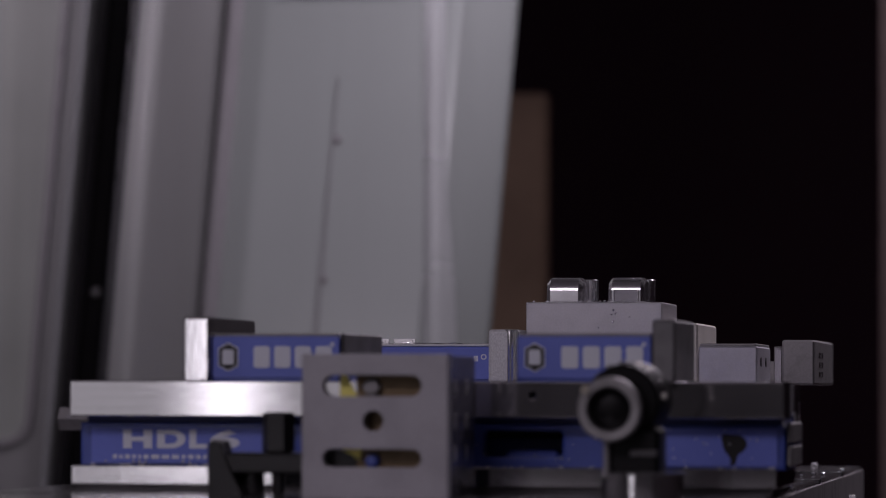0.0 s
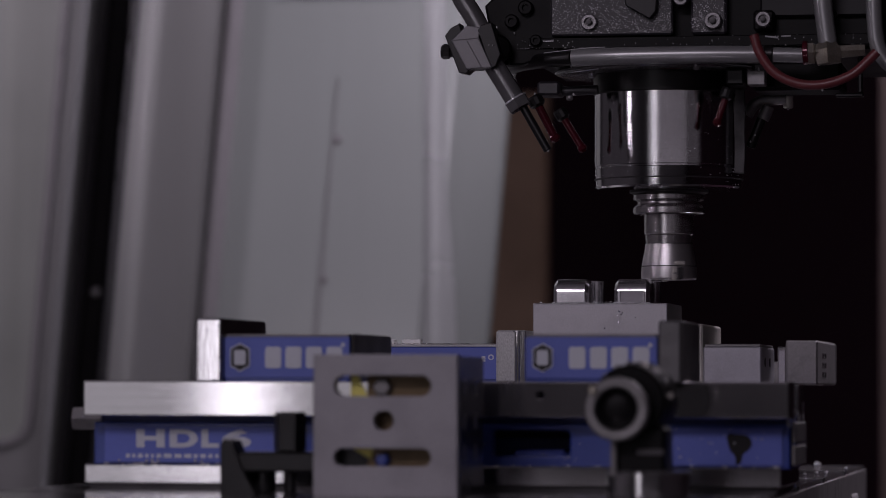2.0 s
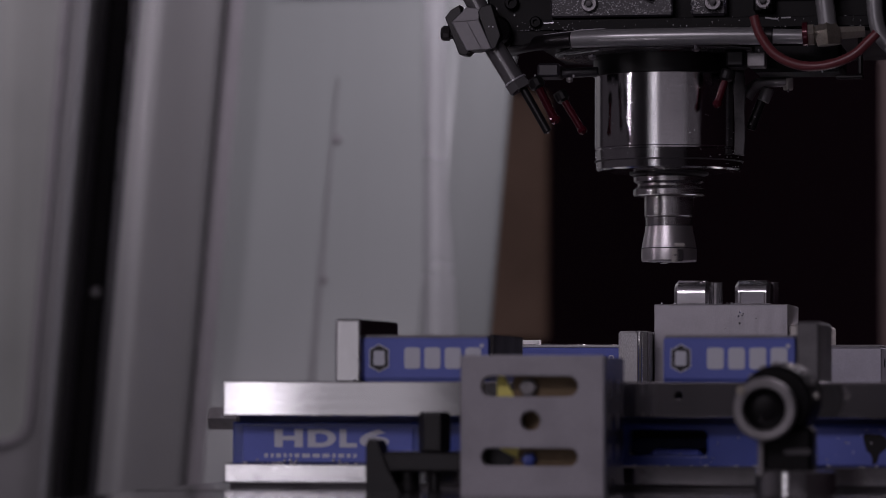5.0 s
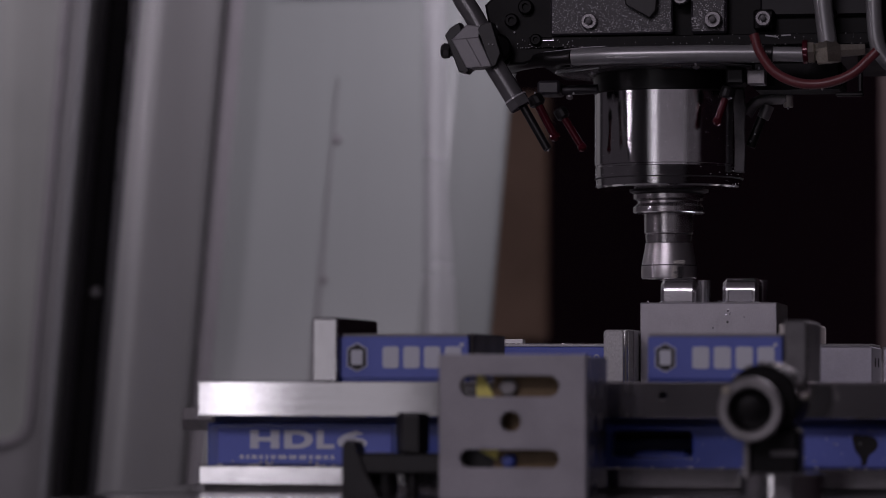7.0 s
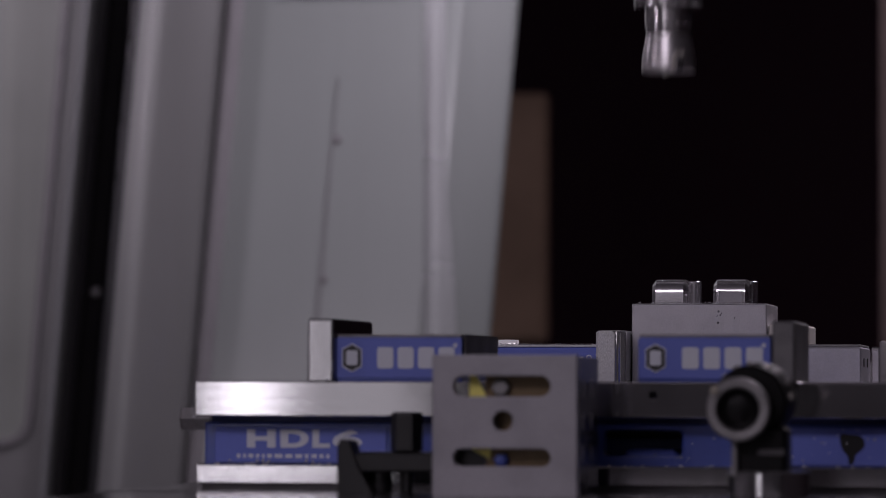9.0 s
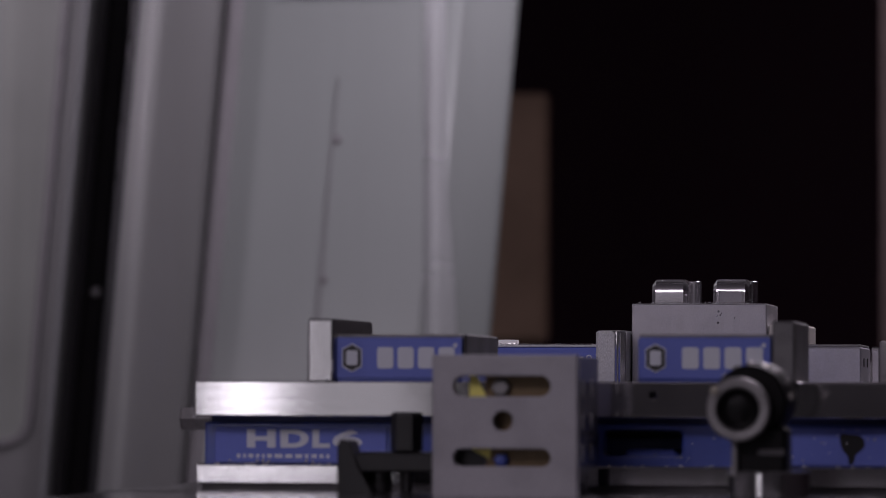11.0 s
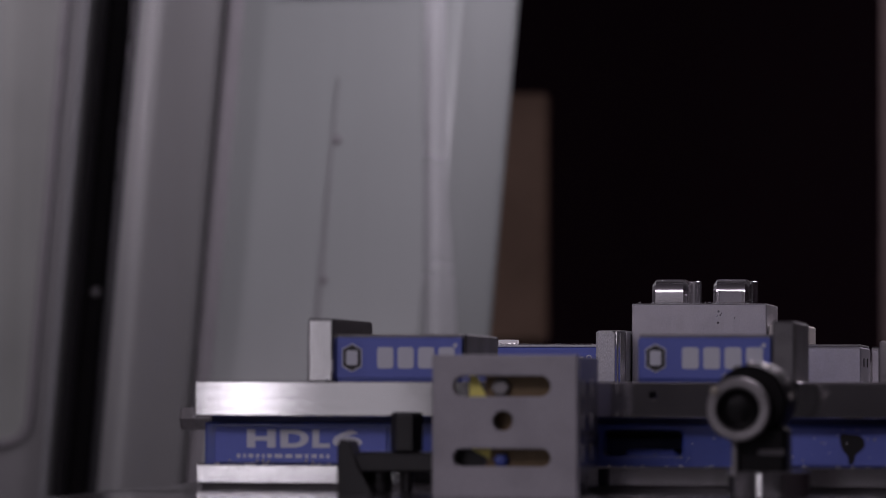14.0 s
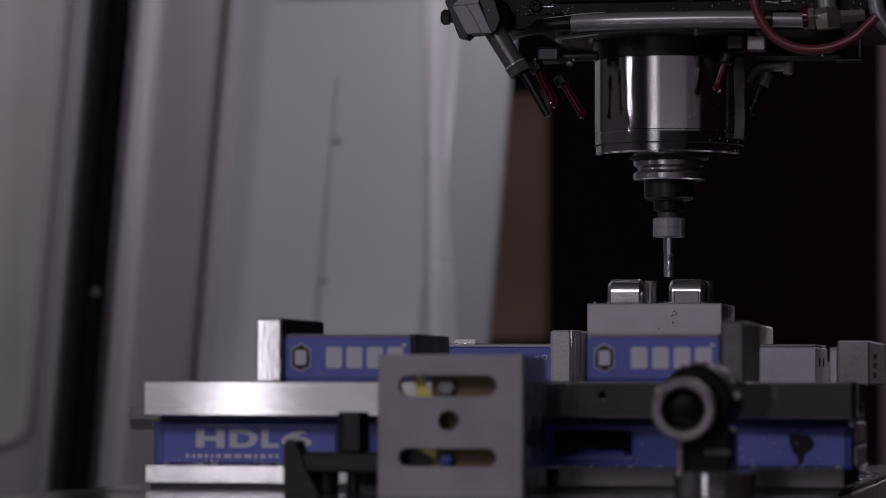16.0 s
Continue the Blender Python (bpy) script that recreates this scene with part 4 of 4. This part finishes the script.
    part("bracket", plate([(0.2433, 0.3992), (0.2641, 0.4192), (0.3029, 0.4185), (0.3029, 0.3600), (0.2739, 0.3508), (0.2521, 0.3511)], [], 0.42, 0.436, 0.002), PITCH, h, "black bracket")
    part("nozzle_tube", rod((0.2512, 0.4020, 0.3496), (0.2720, 0.4020, 0.3159), 0.0088), PIPE, h, "oily dark nozzle tube")
    part("nozzle_nut", rod((0.2706, 0.4020, 0.3188), (0.2754, 0.4020, 0.3111), 0.0105, 6), PIPE, h, "six-sided nozzle nut")
    part("nozzle_tip", rod((0.2773, 0.4020, 0.3120), (0.2985, 0.4020, 0.2752), 0.0036), BLACK, h, "long black nozzle tip")
    for p, q, r in (((0.2845, 0.4300, 0.3179), (0.3001, 0.4300, 0.2880), 0.0046), ((0.3020, 0.4600, 0.3089), (0.3191, 0.4600, 0.2811), 0.0040), ((0.4462, 0.4280, 0.3226), (0.4386, 0.4280, 0.2999), 0.0040)):
        noz = part("nozzle", rod(p, q, r * 0.8), RED, h, "red anodised nozzle")
        d = (Vector(q) - Vector(p)).normalized()
        part("nozzle_ball", lathe(q, d, [(r * 0.6, -0.004), (r * 1.05, -0.001), (r * 1.05, 0.002), (r * 0.5, 0.004)], 14), RED, noz)
        part("nozzle_seat", lathe(Vector(p) - d * 0.006, d, [(r * 1.3, 0), (r * 1.5, 0.002), (r * 1.5, 0.008), (r, 0.01)], 14), BLACK, noz, "black nozzle seat")
    part("manifold", box(0.2840, 0.3030, 0.435, 0.47, 0.3245, 0.3365, 0.002), PLATE, h, "dark manifold block")
    part("manifold_pipe", rod((0.3028, 0.452, 0.3290), (0.3340, 0.452, 0.3300), 0.0042), PLATE, h, "dark manifold pipe")
    part("fixing", box(0.3902, 0.4084, 0.42, 0.432, 0.3444, 0.3478, 0.001), RED, h, "small red clip")
    for p in ((0.3333, 0.4200, 0.3405), (0.4213, 0.4200, 0.3461), (0.3112, 0.4400, 0.3232)):
        part("screw", lathe(p, (0, -0.3, -1), [(0.003, 0), (0.003, 0.002), (0.0015, 0.003)], 10), DULL, h)
    # right-hand fittings
    part("lug_block", box(0.4646, 0.4797, 0.415, 0.435, 0.3293, 0.3416, 0.001), DULL, h, "small bare metal block")
    part("terminal", box(0.4455, 0.4612, 0.425, 0.46, 0.3303, 0.3446, 0.002), BLACK, h, "black terminal")
    part("fitting", lathe((0.5139, 0.4000, 0.3535), (1, 0, 0.05), [(0.009, 0), (0.0095, 0.001), (0.0095, 0.008), (0.007, 0.009), (0.0085, 0.010), (0.0085, 0.022), (0.006, 0.024), (0.005, 0.05)], 6), BRASS, h, "stained brass elbow fitting")
    part("fitting", lathe((0.5335, 0.4000, 0.3532), (-0.1, 0, 1), [(0.011, -0.008), (0.0125, 0), (0.0125, 0.004), (0.008, 0.010)], 6), BRASS, h, "stained brass nut")
    part("hose", tube([(0.5335, 0.4000, 0.3589), (0.5308, 0.4000, 0.3796), (0.5289, 0.4000, 0.3984), (0.5280, 0.4000, 0.4314)], 0.0078), GREY, h, "grey coolant hose")
    part("hose", tube([(0.5959, 0.4000, 0.3393), (0.5829, 0.4000, 0.3451), (0.5741, 0.4000, 0.3602), (0.5713, 0.4000, 0.3883), (0.5710, 0.4000, 0.4306)], 0.0066), GREY, h, "grey coolant hose")
    part("red_hose", tube([(0.4739, 0.3760, 0.3678), (0.4790, 0.3760, 0.3523), (0.4916, 0.3760, 0.3357), (0.5116, 0.3760, 0.3266), (0.5334, 0.3760, 0.3264), (0.5547, 0.3760, 0.3340), (0.5695, 0.3760, 0.3469), (0.5750, 0.3760, 0.3524)], 0.0040), HOSE, h, "looped dark red rubber hose")
    part("bracket", join(box(0.5377, 0.5611, 0.42, 0.43, 0.3189, 0.3222, 0.001), box(0.5564, 0.5602, 0.42, 0.43, 0.3222, 0.3577, 0.001)), BLACK, h, "thin black bracket")
    part("ring_seal", lathe((0.5125, 0.4000, 0.3544), (1, 0, 0.05), [(0.0098, 0), (0.0102, 0.0005), (0.0102, 0.004), (0.0098, 0.0045)], 20), RED, h, "red seal ring")
    part("shelf", box(0.4660, 0.5419, 0.44, 0.50, 0.3268, 0.3516, 0.003), PITCH, h, "black underside plate")
    part("nozzle_arm", tube([(0.4564, 0.5000, 0.3102), (0.4628, 0.5000, 0.3194), (0.4725, 0.5000, 0.3232), (0.4904, 0.5000, 0.3239)], 0.0050), DULL, h, "worn nozzle arm")
    part("nozzle_cap", rod((0.4919, 0.5000, 0.3161), (0.4919, 0.5000, 0.3268), 0.0042), PALE, h, "bright end fitting")
    part("nozzle_tip", rod((0.4700, 0.5000, 0.3101), (0.4593, 0.5000, 0.2825), 0.0042), BLACK, h, "black nozzle tip")
    part("nozzle_elbow", rod((0.4749, 0.5000, 0.3183), (0.4700, 0.5000, 0.3067), 0.0055), DULL, h, "worn steel elbow")
    return h


FL = 0.2255


def holder(t):
    """The grooved flange that both tools share."""
    part("flange", lathe((AX, AY, FL), (0, 0, 1), [(0.018, -0.001), (0.0295, 0.0), (0.0308, 0.001), (0.0308, 0.0055), (0.0270, 0.0085), (0.0270, 0.0105), (0.0305, 0.0125), (0.0305, 0.0165), (0.029, 0.0172), (0.024, 0.0175)], 64), TOOL, t, "grooved steel flange")
    part("taper", lathe((AX, AY, FL), (0, 0, 1), [(0.021, 0.0170), (0.021, 0.020), (0.014, 0.060), (0.010, 0.061)], 32), TOOL, t, "steel taper")
    for k in range(2):
        s = 1 if k else -1
        part("drive_slot", box(AX + s * 0.0255 - 0.0045, AX + s * 0.0255 + 0.0045, AY - 0.008, AY + 0.008, FL + 0.0172, FL + 0.0200, 0.0006), DARKST, t, "drive key")


def face_mill():
    t = thing("face_mill", (AX, AY, FL), "steel face mill in its grooved holder", "milling cutter")
    holder(t)
    z = 0.1681
    part("shank", lathe((AX, AY, 0.2080), (0, 0, 1), [(0.0207, 0), (0.0212, 0.0005), (0.0212, FL - 0.2080)], 48), TOOL, t, "dark polished shank")
    part("collar", lathe((AX, AY, 0.1997), (0, 0, 1), [(0.0192, 0), (0.0200, 0.0005), (0.0204, 0.0075), (0.0200, 0.0081)], 48), TOOL, t, "bright collar")
    zc = 0.1997
    body = part("cutter", lathe((AX, AY, z), (0, 0, 1), [(0.012, 0.002), (0.0232, 0.0012), (0.0238, 0.0025), (0.0239, 0.0075), (0.0237, 0.0115), (0.0230, 0.0165), (0.0220, 0.0215), (0.0209, 0.0270), (0.0203, zc - z)], 48), MILL, t, "satin flared cutter body")
    part("groove", lathe((AX, AY, z), (0, 0, 1), [(0.0236, 0.0122), (0.0240, 0.0124), (0.0240, 0.0128), (0.0234, 0.0131)], 48), DARKST, body, "thin turned line")
    for k in range(2):
        q = Matrix.Translation((AX, AY, z)) @ Matrix.Rotation(radians(-66 + 180 * k), 4, "Z")
        bm = box(0.0190, 0.0247, -0.0050, -0.0006, 0.0002, 0.0120, 0.0004)
        bm.transform(q)
        ins = part("insert", bm, PALE, body, "bright carbide insert")
        bm = box(0.0180, 0.0243, -0.0030, 0.0075, 0.0124, 0.0168, 0.0014)
        bm.transform(q)
        part("pocket", bm, PALE, body, "bright edge of the chip pocket")
        bm = box(0.0170, 0.0241, -0.0004, 0.0055, 0.0010, 0.0116, 0.001)
        bm.transform(q)
        part("pocket", bm, DARKST, body, "dark chip pocket")
        bm = lathe((0.0245, -0.0021, 0.0062), (1, 0, 0), [(0.0012, 0), (0.0012, 0.0004), (0.0006, 0.0005)], 12)
        bm.transform(q)
        part("insert_screw", bm, DULL, ins)
    return t


def drill():
    t = thing("end_mill", (AX, AY, FL), "slim end mill in a black holder with a grey collet nut", "milling cutter")
    holder(t)
    z = lambda v: FL - (v - 320) * 0.000486
    part("holder_body", lathe((AX, AY, z(376)), (0, 0, 1), [(0.0105, 0), (0.0130, 0.0015), (0.0135, 0.009), (0.0195, 0.0105), (0.0215, 0.0125), (0.0215, 0.0272)], 48), BLACK, t, "black holder body")
    part("neck", lathe((AX, AY, z(388)), (0, 0, 1), [(0.0095, 0), (0.0095, 0.007)], 32), DARKST, t, "dark neck")
    nut = part("collet_nut", lathe((AX, AY, z(421)), (0, 0, 1), [(0.0115, 0), (0.0135, 0.0012), (0.0137, 0.008), (0.0130, 0.0084), (0.0130, 0.0092), (0.0137, 0.0096), (0.0137, 0.0158), (0.0125, 0.0168)], 40), COLLAR, t, "grey collet nut")
    for k in range(6):
        bm = box(0.0128, 0.0142, -0.0016, 0.0016, 0.0005, 0.0160, 0.0003)
        bm.transform(Matrix.Translation((AX, AY, z(421))) @ Matrix.Rotation(radians(25 + 60 * k), 4, "Z"))
        part("spanner_slot", bm, COLLAR, nut)
    # shank and fluted end
    part("shank", rod((AX, AY, z(452)), (AX, AY, z(420)), 0.0048), CHROME, t, "bright shank")
    bm = bmesh.new()
    rings, n = [], 24
    for k in range(20):
        h = z(491) + (z(451) - z(491)) * k / 19
        ring = []
        for j in range(n):
            a = 2 * math.pi * j / n
            r = 0.0046 - 0.0004 * max(0.0, math.cos(2 * (a - 0.35 * k))) ** 2
            ring.append(bm.verts.new((AX + r * math.cos(a), AY + r * math.sin(a), h)))
        rings.append(ring)
    for a, b in zip(rings, rings[1:]):
        for j in range(n):
            bm.faces.new((a[j], a[(j + 1) % n], b[(j + 1) % n], b[j]))
    bm.faces.new(rings[0][::-1])
    bm.faces.new(rings[-1])
    part("flutes", bm, TOOL, t, "fluted cutting end")
    return t


SPINDLE, MILL_TOOL, DRILL_TOOL = head(), face_mill(), drill()

# ---- what moves ----
# the table's travel in X and Y, in metres
TRAVEL = [(0.0, 0, 0), (1.0, 0, 0), (1.1, 0, 0.0012), (1.5, 0.0003, 0.0162), (2.0, 0.0001, 0.0372), (2.5, 0.0005, 0.058), (2.6, 0.002, 0.068),
          (2.7, 0.0055, 0.0715), (2.8, 0.0105, 0.070), (2.9, 0.0138, 0.064), (3.0, 0.0151, 0.0571), (3.5, 0.0154, 0.0351), (3.9, 0.016, 0.0175), (4.0, 0.016, 0.0169),
          (4.3, 0.016, 0.0169), (4.9, 0.0975, 0.082), (5.2, 0.0975, 0.080), (6.3, 0.0973, 0.038), (6.5, 0.0973, 0.0327), (6.7, 0.0967, 0.0255), (6.9, 0.0955, 0.0185), (7.0, 0.0937, 0.0164),
          (7.1, 0.0895, 0.0165), (7.2, 0.0857, 0.0175), (7.3, 0.083, 0.0195), (7.4, 0.0818, 0.0225), (7.5, 0.0815, 0.0259), (8.0, 0.0813, 0.0473), (8.2, 0.0815, 0.0562),
          (8.3, 0.0816, 0.0572), (8.6, 0.0816, 0.0572), (9.5, 0.0816, 0.0572), (11.5, 0.0816, 0.0572), (13.5, 0.0816, 0.0572), (14.1, 0.0816, 0.0572), (14.2, 0.064, 0.050), (14.3, 0.0457, 0.0424), (14.4, 0.0455, 0.0423), (16.0, 0.0455, 0.0423)]
# the head's height over its lowest place
LIFT = [(0.0, 0.400), (0.1, 0.325), (0.2, 0.250), (0.3, 0.1745), (0.4, 0.1245), (0.5, 0.0535), (0.6, 0.0270), (0.7, 0.0140), (0.8, 0.0070), (1.0, 0.0036), (1.3, 0.0), (3.9, 0.0), (4.0, 0.006),
        (4.1, 0.0125), (4.2, 0.0155), (5.0, 0.0155), (5.2, 0.0005), (6.3, 0.0007), (8.2, 0.0007), (8.3, 0.004), (8.4, 0.011), (8.5, 0.0145), (8.6, 0.0155), (8.7, 0.0300), (8.8, 0.0865),
        (8.9, 0.1375), (9.0, 0.1795), (9.1, 0.245), (9.2, 0.310), (9.4, 0.380), (9.6, 0.400), (9.8, 0.400), (10.2, 0.400), (11.5, 0.400), (13.5, 0.400), (14.2, 0.400), (14.5, 0.400), (14.7, 0.400), (14.8, 0.350), (14.9, 0.285), (15.0, 0.222), (15.1, 0.1455),
        (15.2, 0.0948), (15.3, 0.0573), (15.4, 0.0375), (15.5, 0.0320), (15.7, 0.0300), (16.0, 0.0292)]


def between(rows, t):
    for a, b in zip(rows, rows[1:]):
        if a[0] <= t <= b[0]:
            u = (t - a[0]) / (b[0] - a[0])
            return [p + (q - p) * u for p, q in zip(a[1:], b[1:])]
    return rows[-1][1:]


def motions():
    for ob in CARRIED:
        at = BASE[ob.name]
        walk(ob, [(t, Matrix.Translation(at + Vector((dx, dy, 0)))) for t, dx, dy in TRAVEL])
    walk(SPINDLE, [(t, Matrix.Translation(HEAD + Vector((0, 0, z)))) for t, z in LIFT])
    # the tools turn in the spindle; the changer swaps them high up while the head is raised
    tool = Vector((AX, AY, FL))
    for ob, first, rack in ((MILL_TOOL, True, Vector((-0.25, 2.010, 0.9485))), (DRILL_TOOL, False, Vector((-0.10, 2.010, 0.9485)))):
        rows = []
        for k in range(161):
            t = k / 10
            z = between(LIFT, t)[0]
            away = min(1.0, max(0.0, (t - 9.9) / 0.5)) if first else 1 - min(1.0, max(0.0, (t - 10.4) / 0.5))
            turning = t < 9.5 if first else t > 14.0
            turn = 36.0 * k if turning else 0.0
            at = (tool + Vector((0, 0, z))).lerp(rack, away)
            rows.append((t, Matrix.Translation(at) @ Matrix.Rotation(radians(turn), 4, "Z")))
        walk(ob, rows)


motions()
